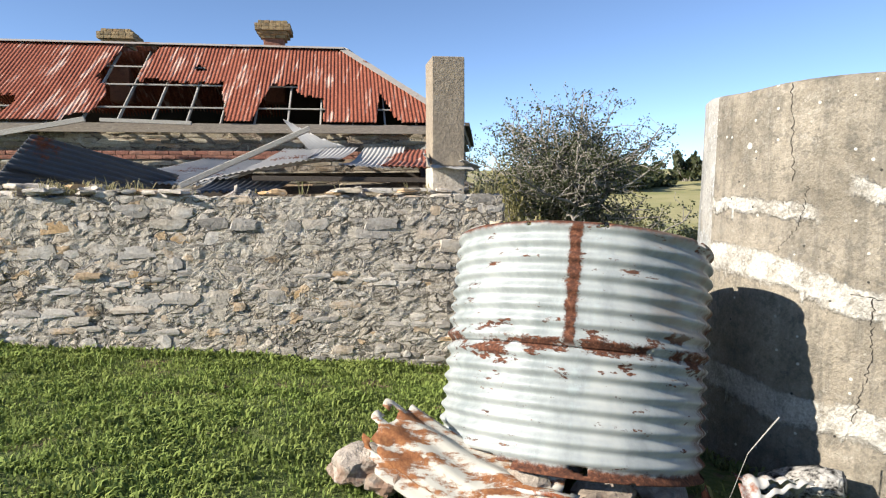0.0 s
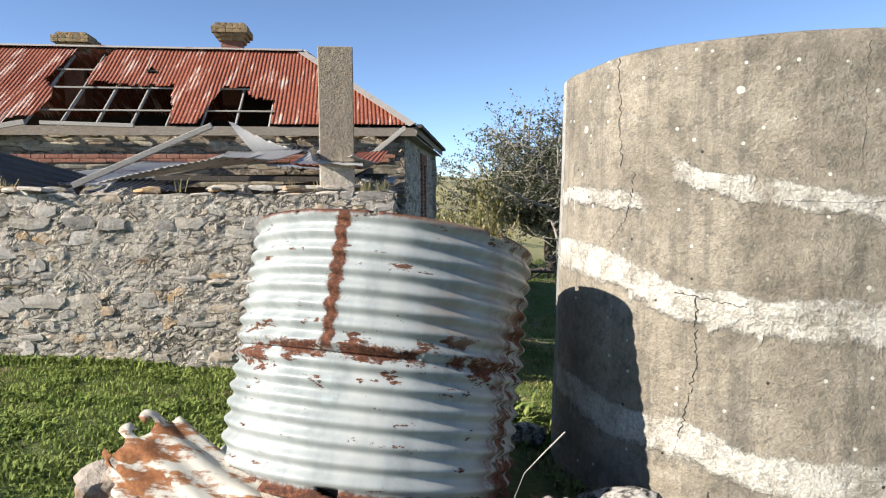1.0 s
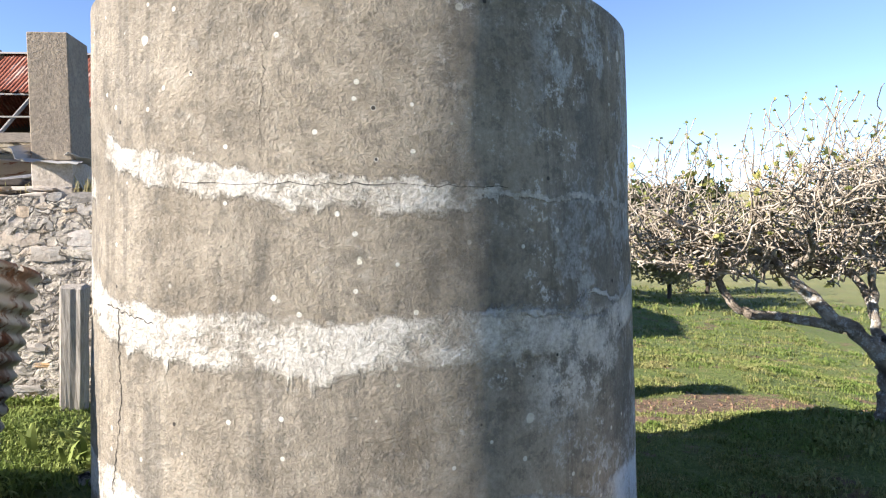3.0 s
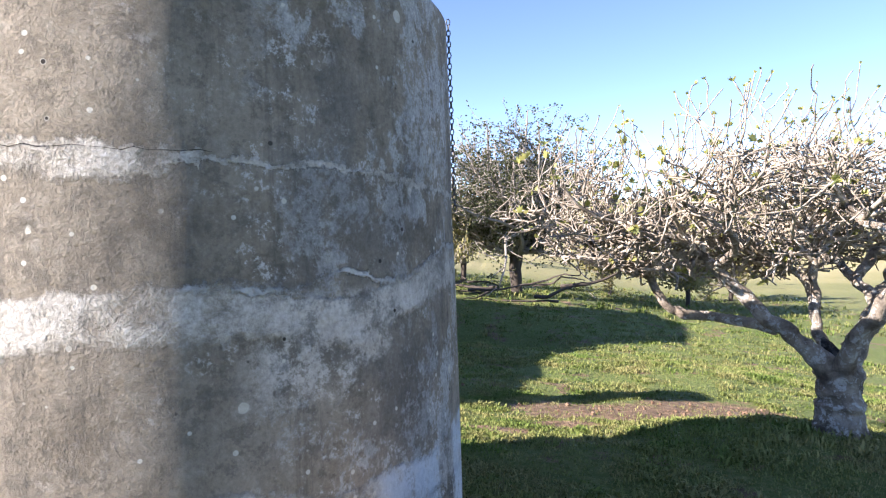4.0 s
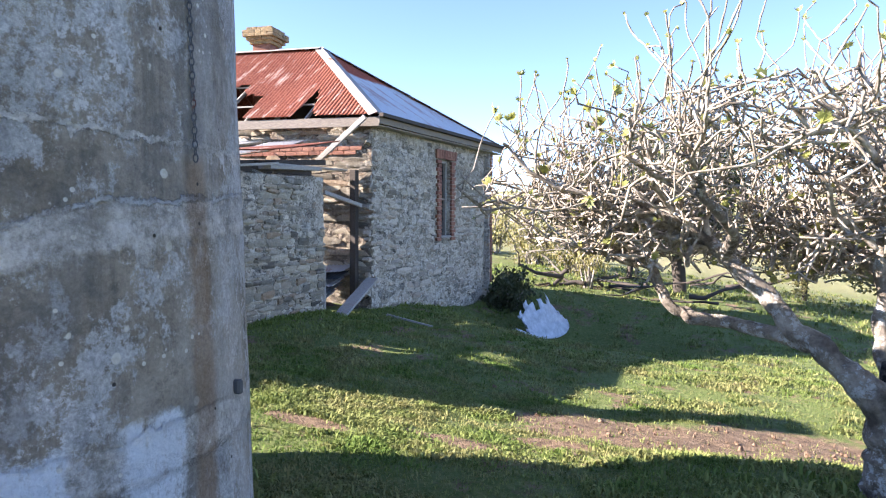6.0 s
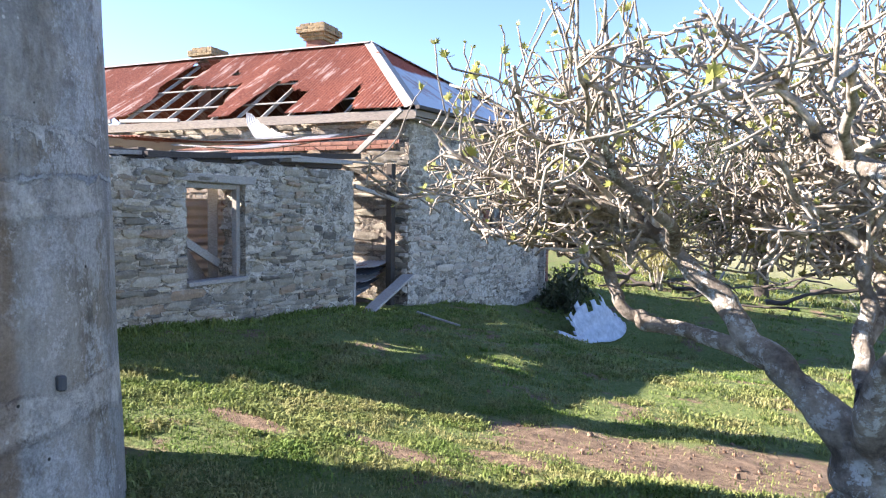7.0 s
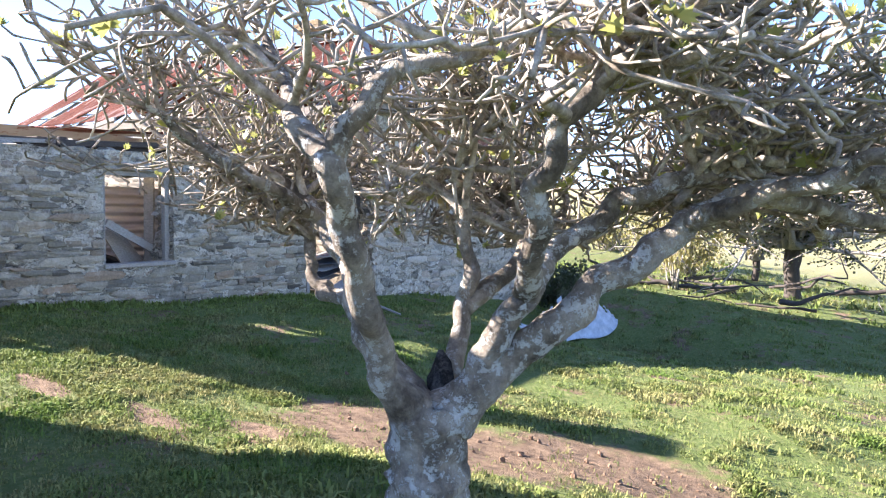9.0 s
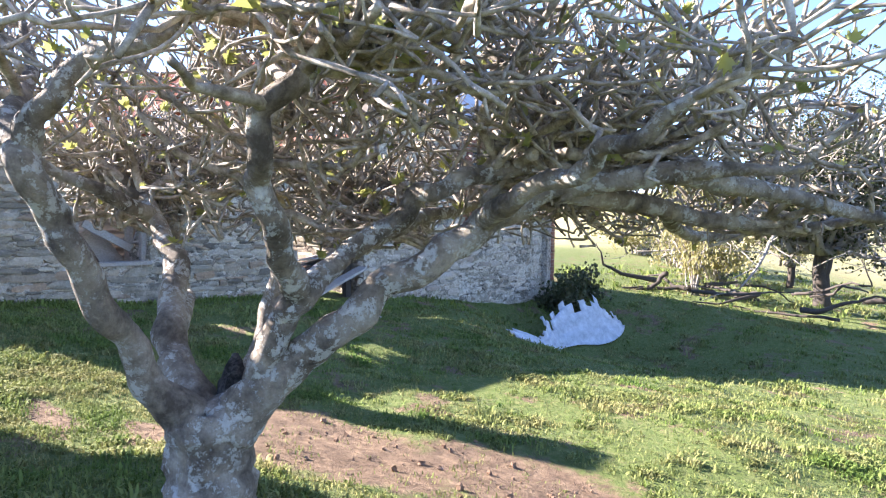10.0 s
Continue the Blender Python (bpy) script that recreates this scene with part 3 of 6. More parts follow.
# ---- fallen corrugated tank ----
def iron_tank_skin():
    m, nt, b = mat("white_flaking_tank_iron", 0.42, 0.0)
    loc = nd(nt, "TexCoord").outputs["Object"]
    xyz = nd(nt, "SeparateXYZ", {0: loc})
    turn = calc(nt, "ARCTAN2", xyz.outputs[1], xyz.outputs[0])
    z = xyz.outputs[2]
    wob = calc(nt, "SUBTRACT", calc(nt, "ADD", calc(nt, "MULTIPLY", grain(nt, 9, 7, 0.75, loc), 0.6), calc(nt, "MULTIPLY", grain(nt, 28, 6, 0.75, loc), 0.4)), 0.5)
    fine = grain(nt, 45, 5, 0.7, loc)
    long = nd(nt, "Mapping", {"Vector": loc, "Scale": (1, 1, 0.3)}).outputs[0]
    clean = ramp(nt, grain(nt, 5, 6, 0.65, long), (0.3, (0.20, 0.222, 0.22)), (0.52, (0.325, 0.345, 0.34)), (0.75, (0.42, 0.43, 0.405)))
    clean = blend(nt, calc(nt, "MULTIPLY", step(nt, grain(nt, 12, 6, 0.7, long), 0.55, 0.72), 0.4), clean, (0.40, 0.46, 0.47))
    def near(value, at, width, soft=0.5):
        off = calc(nt, "ABSOLUTE", calc(nt, "ADD", calc(nt, "SUBTRACT", value, at), calc(nt, "MULTIPLY", wob, soft * width * 4)))
        return step(nt, off, width, width * 0.55)
    strip = calc(nt, "MULTIPLY", near(turn, radians(-104), 0.052, 0.9), step(nt, z, 0.56, 0.60))
    wide = step(nt, grain(nt, 3.5, 6, 0.7, loc), 0.44, 0.60)
    ring = calc(nt, "MULTIPLY", near(z, 0.59, 0.034, 1.3), step(nt, grain(nt, 4.5, 6, 0.7, loc), 0.44, 0.52))
    foot = step(nt, calc(nt, "ADD", z, calc(nt, "MULTIPLY", wob, 0.10)), 0.058, 0.03)
    rim = step(nt, calc(nt, "ADD", z, calc(nt, "MULTIPLY", wob, 0.06)), 1.135, 1.16)
    side = calc(nt, "MULTIPLY", step(nt, calc(nt, "ABSOLUTE", calc(nt, "SUBTRACT", turn, radians(-10))), 0.7, 0.3), step(nt, grain(nt, 4.5, 6, 0.7, loc), 0.46, 0.55))
    seam = calc(nt, "MAXIMUM", step(nt, calc(nt, "ABSOLUTE", calc(nt, "SUBTRACT", z, 0.57)), 0.17, 0.02), calc(nt, "MULTIPLY", step(nt, calc(nt, "ABSOLUTE", calc(nt, "SUBTRACT", turn, radians(-104))), 0.14, 0.03), step(nt, z, 0.5, 0.6)))
    blot = step(nt, calc(nt, "ADD", grain(nt, 5.5, 7, 0.7, nd(nt, "Mapping", {"Vector": loc, "Scale": (1, 1, 2.6)}).outputs[0]), calc(nt, "MULTIPLY", seam, 0.085)), 0.615, 0.645)
    rust = strip
    for extra in (ring, foot, rim, side, blot):
        rust = calc(nt, "MAXIMUM", rust, extra)
    tone = ramp(nt, fine, (0.32, (0.03, 0.014, 0.010)), (0.52, (0.095, 0.036, 0.02)), (0.74, (0.25, 0.105, 0.055)))
    col = blend(nt, rust, clean, tone)
    faded = calc(nt, "MULTIPLY", step(nt, calc(nt, "ABSOLUTE", calc(nt, "SUBTRACT", turn, radians(-30))), 1.0, 0.5), step(nt, z, 0.62, 0.7))
    col = blend(nt, calc(nt, "MULTIPLY", faded, calc(nt, "MULTIPLY", wide, 0.55)), col, (0.33, 0.26, 0.20))
    paint(nt, b, col)
    nt.links.new(ramp(nt, rust, (0.0, (0.40,) * 3), (1.0, (0.92,) * 3)), b.inputs["Roughness"])
    relief(nt, b, calc(nt, "ADD", calc(nt, "MULTIPLY", fine, 0.5), rust), 0.4, 0.004)
    return m


FALLEN = Vector((0.665, 3.49, 0.22))
TIPPED = Vector((0.115, 0.27, 1.0)).normalized()


def build_iron_tank():
    skin = iron_tank_skin()
    m = Matrix.Translation(FALLEN) @ Vector((0, 0, 1)).rotation_difference(TIPPED).to_matrix().to_4x4()
    tank = thing("corrugated_iron_tank", m, "leaning white corrugated iron water tank with rusty seams", "water tank")
    n, length, pitch, radius = 200, 1.175, 0.0765, 0.69
    bite = [0.012 * noise.noise((k * 0.12, 0, 0)) + (0.02 * max(0, noise.noise((k * 0.3, 4, 0)))) for k in range(n)]
    verts, faces = [], []
    for half, (lo, hi, grow) in enumerate(((0.0, 0.60, 0.0), (0.575, length, 0.004))):
        verts, faces = [], []
        rows = int((hi - lo) / pitch * 9)
        for j in range(rows + 1):
            z = lo + (hi - lo) * j / rows
            for k in range(n):
                t = 2 * math.pi * k / n
                dent = 0.012 * noise.noise((1.5 * math.cos(t), 1.5 * math.sin(t), z * 1.5)) + 0.004 * noise.noise((5 * math.cos(t), 5 * math.sin(t), z * 4))
                r = radius + grow + dent + 0.0135 * math.cos(2 * math.pi * z / pitch)
                q = z + (bite[k] - 0.012 if j == rows and half else 0)
                verts.append((r * math.cos(t), r * math.sin(t), q))
        for j in range(rows):
            for k in range(n):
                t, z = 2 * math.pi * k / n, lo + (hi - lo) * j / rows
                torn = noise.noise((6 * math.cos(t), 6 * math.sin(t), z * 7 + 9))
                if (j < 6 and not half and torn > 0.22) or (half and j < 3 and torn > 0.3) or (half and j > rows - 5 and torn > 0.35):
                    continue
                a, b = j * n + k, j * n + (k + 1) % n
                faces.append((a, b, b + n, a + n))
        ob = sheet("tank_section", verts, faces, skin, tank, smooth=True)
        s = ob.modifiers.new("thickness", "SOLIDIFY")
        s.thickness, s.offset = 0.003, -1


build_iron_tank()


# ---- stone walls ----
def stone_meshes(name, count, material, seed, bulge=0.14, jit=1.0):
    """A few rough unit stones, face to -y."""
    made, rng = [], random.Random(seed)
    for i in range(count):
        bm = bmesh.new()
        bmesh.ops.create_cube(bm, size=1.0)
        bmesh.ops.subdivide_edges(bm, edges=bm.edges, cuts=1, use_grid_fill=True)
        for p in bm.verts:
            x, y, z = p.co
            corner = abs(x) + abs(z) > 0.75
            p.co.x = x * (1 - 0.12 * jit if corner else 1.0) + rng.uniform(-0.13, 0.13) * jit
            p.co.z = z * (1 - 0.14 * jit if corner else 1.0) + rng.uniform(-0.15, 0.15) * jit
            if y < -0.1:
                p.co.y = -0.5 + (bulge if corner or abs(x) + abs(z) > 0.4 else 0) * rng.uniform(0.3, 1.0)
        me = bpy.data.meshes.new(name)
        bmesh.ops.recalc_face_normals(bm, faces=bm.faces)
        bm.to_mesh(me)
        bm.free()
        me.materials.append(material)
        made.append(me)
    return made


def rubble(wall, kinds, x0, x1, low, high, course, long, proud, seed, holes=(), most=300, name="stone", gaps=0.06, plaster=None):
    """Courses of single stones on a wall's outer face (local -y). low and high are functions of x."""
    rng, done, rest = random.Random(seed), 0, []
    z = low((x0 + x1) / 2) - 0.25
    while z < max(high(x0), high(x1)) + 0.05:
        h = rng.uniform(*course)
        x = x0 + rng.uniform(-0.1, 0.02)
        while x < x1 - 0.03:
            w = min(rng.uniform(*long) * (0.6 + h / course[1]), x1 + 0.02 - x)
            cx, cz = x + w / 2, z + h / 2 + rng.uniform(-0.012, 0.012)
            x += w
            if w < 0.05 or cz + h * 0.5 > high(cx) + 0.015 or cz < low(cx) - 0.1 or rng.random() < gaps or plaster and plaster(cx, cz) > rng.uniform(0.35, 0.65):
                continue
            if any(a - w * 0.4 < cx < b + w * 0.4 and c - h * 0.4 < cz < d + h * 0.4 for a, b, c, d in holes):
                continue
            out = rng.uniform(*proud)
            m = pose(cx, 0.04 - out, cz, 0, rng.uniform(-3, 3), 0) @ Matrix.Diagonal((w * 0.97, 0.09 + 0.06 * rng.random(), h * 0.95, 1))
            me = rng.choice(kinds)
            if done < most:
                ob = new(name, me)
                ob.parent, ob.matrix_basis = wall, m
                done += 1
            else:
                rest.append((me, m))
        z += h
    if rest:
        verts, faces = [], []
        for me, m in rest:
            k = len(verts)
            verts += [m @ p.co for p in me.vertices]
            faces += [tuple(k + i for i in f.vertices) for f in me.polygons]
        ob = sheet("stonework", verts, faces, None, wall)
        ob.data.materials.append(stone_like("joined_" + kinds[0].materials[0].name, SLATE, varied="island", stain=(0.52, 0.48, 0.42)))
        tagged(ob, kind="stuff")


def wall_core(name, a, b, low, high, thick, material, label, holes=(), seed=1, ragged=0.0, cell=0.07, uneven=1.0):
    """A mortared wall from a to b whose outer face is on the right of that way's left: local x along, outer face at y = 0, inside at +y."""
    a, b = Vector((*a, 0)), Vector((*b, 0))
    d = b - a
    length = d.length
    m = Matrix.Translation(a) @ pose(0, 0, 0, 0, 0, math.degrees(math.atan2(d.y, d.x)))
    xs = sorted(set([round(v, 4) for v in np.arange(0, length, cell)] + [length] + [v for h in holes for v in h[:2]]))
    zs = sorted(set([round(v, 4) for v in np.linspace(0, 1, int(2.4 / cell))]))
    verts, faces, n = [], [], len(xs)
    lows, highs = [low(x) - 0.35 for x in xs], [high(x) + ragged * noise.noise((x * 3, seed, 0)) for x in xs]
    span = max(highs) - min(lows)
    levels = sorted(set([round(min(lows) + span * s, 4) for s in zs] + [v for h in holes for v in h[2:]]))
    for z in levels:
        for i, x in enumerate(xs):
            q = min(z, highs[i])
            bump = uneven * (0.012 * noise.noise((x * 6, q * 6, seed)) + 0.012 * noise.noise((x * 13, q * 16, seed)) + 0.008 * noise.noise((x * 31, q * 34, seed)))
            verts.append((x, bump, q))
    for j in range(len(levels) - 1):
        for i in range(n - 1):
            cx, cz = (xs[i] + xs[i + 1]) / 2, (levels[j] + levels[j + 1]) / 2
            if levels[j] >= max(highs[i], highs[i + 1]) or any(h[0] < cx < h[1] and h[2] < cz < h[3] for h in holes):
                continue
            k = j * n + i
            faces.append((k, k + 1, k + n + 1, k + n))
    ob = sheet(name, verts, faces, material)
    ob.matrix_world = m
    s = ob.modifiers.new("thickness", "SOLIDIFY")
    s.thickness, s.offset = thick, -1
    tagged(ob, label, "wall", kind="structure")
    return ob, length


def window_joinery(name, wall, x0, x1, z0, z1, material, label, deep=0.08, bar=0.07, panes=False):
    ob = new(name)
    ob.parent = None
    ob.matrix_world = wall.matrix_world @ Matrix.Translation(((x0 + x1) / 2, 0.12, z0))
    tagged(ob, label, "window", kind="structure")
    w, h = x1 - x0, z1 - z0
    for who, size, at in (("window_frame", (bar, deep, h), (-w / 2 + bar / 2, 0, h / 2)), ("window_frame", (bar, deep, h), (w / 2 - bar / 2, 0, h / 2)),
                          ("window_frame", (w - 2 * bar, deep, bar), (0, 0, h - bar / 2)), ("window_sill", (w + 0.02, 0.22, 0.05), (0, -0.05, 0.025))):
        bm = bmesh.new()
        block(bm, size, Matrix.Translation(at), 0.006, 0.003)
        part(who, bm, material, ob)
    if panes:
        for at, size in (((0, 0, h / 2), (w, 0.05, 0.045)), ((0, 0, h * 0.25), (0.03, 0.03, h / 2))):
            bm = bmesh.new()
            block(bm, size, Matrix.Translation(at), 0.004)
            part("glazing_bar", bm, material, ob)
        bm = bmesh.new()
        block(bm, (w - 2 * bar, 0.006, h - bar), Matrix.Translation((0, 0.03, h / 2)))
        part("pane", bm, GLASS, ob, "dusty glass coloured with the dark of the room behind")
    return ob


# The room's darkness is put into the glass colour; it is not clear.
def dark_room_glass():
    m, nt, b = mat("room_dark_glass", 0.25)
    paint(nt, b, ramp(nt, grain(nt, 6, 5, 0.7), (0.4, (0.012, 0.013, 0.014)), (0.75, (0.06, 0.06, 0.058))))
    return m


GLASS = dark_room_glass()
CORNER = (0.56, 6.27)
FRONT_LEFT = (CORNER[0] - 7.5 * math.cos(radians(9.5)), CORNER[1] - 7.5 * math.sin(radians(9.5)))
SIDE_END = (0.08, 11.83)


def build_yard_walls():
    wall, n = wall_core("wall_front", FRONT_LEFT, CORNER, lambda x: 0.35 - 0.035 * x, lambda x: 1.66 - 0.006 * x, 0.38, MORTAR,
                        "old grey rubble stone wall with crumbling lime mortar", seed=3, ragged=0.03, cell=0.035, uneven=0.8)
    kinds = stone_meshes("stone", 14, STONE_GREY, 3, 0.07)
    rubble(wall, kinds, 2.9, n, lambda x: 0.3 - 0.035 * x, lambda x: 1.66, (0.035, 0.125), (0.07, 0.26), (-0.030, -0.008), 8, most=420, gaps=0.34)
    # loose coping stones and rubble on its top
    rng = random.Random(4)
    for i in range(64):
        x = rng.uniform(2.7, 4.6) if i % 3 else rng.uniform(2.8, 7.4)
        m = wall.matrix_world @ pose(x, rng.uniform(0.03, 0.3), 1.655 + rng.uniform(0, 0.03) + 0.05 * (x < 3.9) * rng.random(), rng.uniform(-8, 8), rng.uniform(-6, 6), rng.uniform(-30, 30)) @ Matrix.Diagonal((rng.uniform(0.08, 0.24), rng.uniform(0.1, 0.2), rng.uniform(0.02, 0.05), 1))
        ob = new("coping_stone", rng.choice(kinds))
        ob.parent, ob.matrix_basis = wall, wall.matrix_world.inverted() @ m
    hole = (2.12, 3.08, 0.25, 1.46)
    side, n2 = wall_core("wall_side", (CORNER[0], CORNER[1]), SIDE_END, lambda x: -0.1 - 0.07 * x, lambda x: 1.62 + 0.03 * x, 0.38, MORTAR_SIDE,
                         "shaded coursed stone wall with an empty window opening", holes=(hole,), seed=6, ragged=0.02, cell=0.045, uneven=1.2)
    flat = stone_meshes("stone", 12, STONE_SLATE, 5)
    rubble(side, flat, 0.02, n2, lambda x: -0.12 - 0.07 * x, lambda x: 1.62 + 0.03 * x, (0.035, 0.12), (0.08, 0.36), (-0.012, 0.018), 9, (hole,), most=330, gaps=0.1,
           plaster=lambda x, z: 0.15 + 0.75 * noise.noise((x * 0.8, z * 1.3, 5)) + 0.35 * noise.noise((x * 3, z * 4, 8)) + 0.5 * (z - 0.35) - 0.2 * (x < 1.6))
    window_joinery("window_1", side, hole[0], hole[1], hole[2], hole[3], WOOD_GREY, "empty weathered grey timber window frame")
    bm = bmesh.new()
    block(bm, (1.35, 0.30, 0.09), side.matrix_world @ Matrix.Translation((2.6, 0.14, 1.51)), 0.008, 0.01)
    tagged(part("lintel", bm, WOOD_GREY), "long weathered timber lintel in the wall", "lintel", kind="structure")
    return wall, side


WALL_FRONT, WALL_SIDE = build_yard_walls()


# ---- house ----
HOUSE = pose(0.40, 13.10, 0, 0, 0, 8)
EAVE, RIDGE, DEEP, HIP, LONG = 2.98, 4.90, 2.69, 2.28, 11.4
FAR = (1.26, 6.18)


def world2(x, y):
    p = HOUSE @ Vector((x, y, 0))
    return p.x, p.y


def build_house_walls():
    pick = stone_meshes("stone", 10, STONE_SLATE, 15)
    front, n = wall_core("wall_house_front", world2(-LONG + 0.2, 0.25), world2(-0.2, 0.25), lambda x: 0.1 - 0.05 * x / 2, lambda x: 2.86, 0.4, MORTAR_BROWN,
                         "house wall of flat stones with a red brick band", seed=21)
    rubble(front, pick, 2.4, n, lambda x: 0.0, lambda x: 2.84, (0.07, 0.15), (0.2, 0.5), (-0.015, 0.02), 31, ((0, n, 2.28, 2.46),), most=290)
    rng, brick = random.Random(3), stone_meshes("brick", 4, BRICK_RED, 44, 0.05, 0.25)
    x = 2.6
    while x < n - 0.3:
        for row in range(2):
            ob = new("brick", rng.choice(brick))
            ob.parent = front
            ob.matrix_basis = pose(x + 0.115 * row, 0.02, 2.325 + 0.08 * row) @ Matrix.Diagonal((0.225, 0.12, 0.072, 1))
        x += 0.235
    a, b = world2(-0.2, 0.25), world2(FAR[0] - 0.25, FAR[1] - 0.25)
    hole = (2.82, 3.32, 0.68, 2.42)
    end, n = wall_core("wall_house_end", a, b, lambda x: -0.3 - 0.06 * x, lambda x: 2.86, 0.4, MORTAR_SIDE,
                       "whitewashed stone end wall of the ruined house", holes=(hole,), seed=23)
    pale = stone_meshes("stone", 10, stone_like("whitewashed_stone", ((0.0, (0.42, 0.36, 0.285)), (0.5, (0.54, 0.47, 0.375)), (0.8, (0.32, 0.27, 0.215)), (1.0, (0.45, 0.36, 0.27))), stain=(0.62, 0.56, 0.46)), 17)
    rubble(end, pale, 0.0, n, lambda x: -0.4 - 0.06 * x, lambda x: 2.86, (0.06, 0.14), (0.12, 0.36), (-0.034, 0.004), 37, ((2.6, 3.52, 0.55, 2.62),), most=300, gaps=0.2,
           plaster=lambda x, z: 0.2 + 0.6 * noise.noise((x * 0.9, z * 1.2, 11)) + 0.28 * (z - 1.0))
    for z in np.arange(0.66, 2.44, 0.085):
        for s, x in ((0, hole[0] - 0.11), (1, hole[1] + 0.11)):
            w = 0.21 if int(z / 0.085) % 2 else 0.15
            ob = new("brick", rng.choice(brick))
            ob.parent = end
            ob.matrix_basis = pose(x + (0.03 if w < 0.2 else 0) * (1 if s == 0 else -1), 0.01, z) @ Matrix.Diagonal((w, 0.12, 0.075, 1))
    for x in np.arange(hole[0] - 0.2, hole[1] + 0.25, 0.085):
        ob = new("brick", rng.choice(brick))
        ob.parent = end
        ob.matrix_basis = pose(x, 0.01, 2.53) @ Matrix.Diagonal((0.075, 0.12, 0.2, 1))
    for k, z in enumerate(np.arange(-0.5, 2.8, 0.085)):
        ob = new("brick", rng.choice(brick))
        ob.parent = end
        ob.matrix_basis = pose(n - (0.12 if k % 2 else 0.07), 0.005, z) @ Matrix.Diagonal((0.23 if k % 2 else 0.13, 0.12, 0.075, 1))
    window_joinery("window_2", end, hole[0], hole[1], hole[2], hole[3], WOOD_GREY, "tall narrow sash window in a red brick surround", panes=True)
    # plain walls that close the house behind
    for name, p, q in (("wall_house_back", world2(FAR[0] - 0.25, FAR[1] - 0.3), world2(-LONG + 0.2, 5.2)), ("wall_house_left", world2(-LONG + 0.2, 5.2), world2(-LONG + 0.2, 0.25))):
        wall_core(name, p, q, lambda x: -0.6, lambda x: 2.86, 0.4, MORTAR, "plain rendered house wall", seed=25)
    return front, end


build_house_walls()


def slope_sheet(name, house, a, b, c, d, material, label, holes=(), rows=24):
    """A roof slope over eave a-b and ridge d-c, ribs running up the slope."""
    a, b, c, d = (Vector(p) for p in (a, b, c, d))
    u = (b - a).normalized()
    up = d - a
    up = (up - u * up.dot(u))
    rise = up.length
    up.normalize()
    n = u.cross(up).normalized()
    corners = [((p - a).dot(u), (p - a).dot(up)) for p in (a, b, c, d)]
    lo, hi = min(p[0] for p in corners), max(p[0] for p in corners)

    def place(x, y, h):
        x += lo
        sag = -0.03 * math.sin(math.pi * y / rise) * (1 + noise.noise((x * 0.6, 0, 3)))
        return a + u * x + up * y + n * (h + sag + 0.012 * noise.noise((x * 1.3, y * 1.1, 5)))

    def skip(x, y):
        x += lo
        edge = 0.05 * noise.noise((x * 5, y * 5, 2))
        return not inside(corners, x, y) or any(inside(h, x + edge - corners[1][0], y / rise + edge) for h in holes)

    return iron_sheet(name, hi - lo, rise, place, material, house, label, skip=skip, rows=rows)


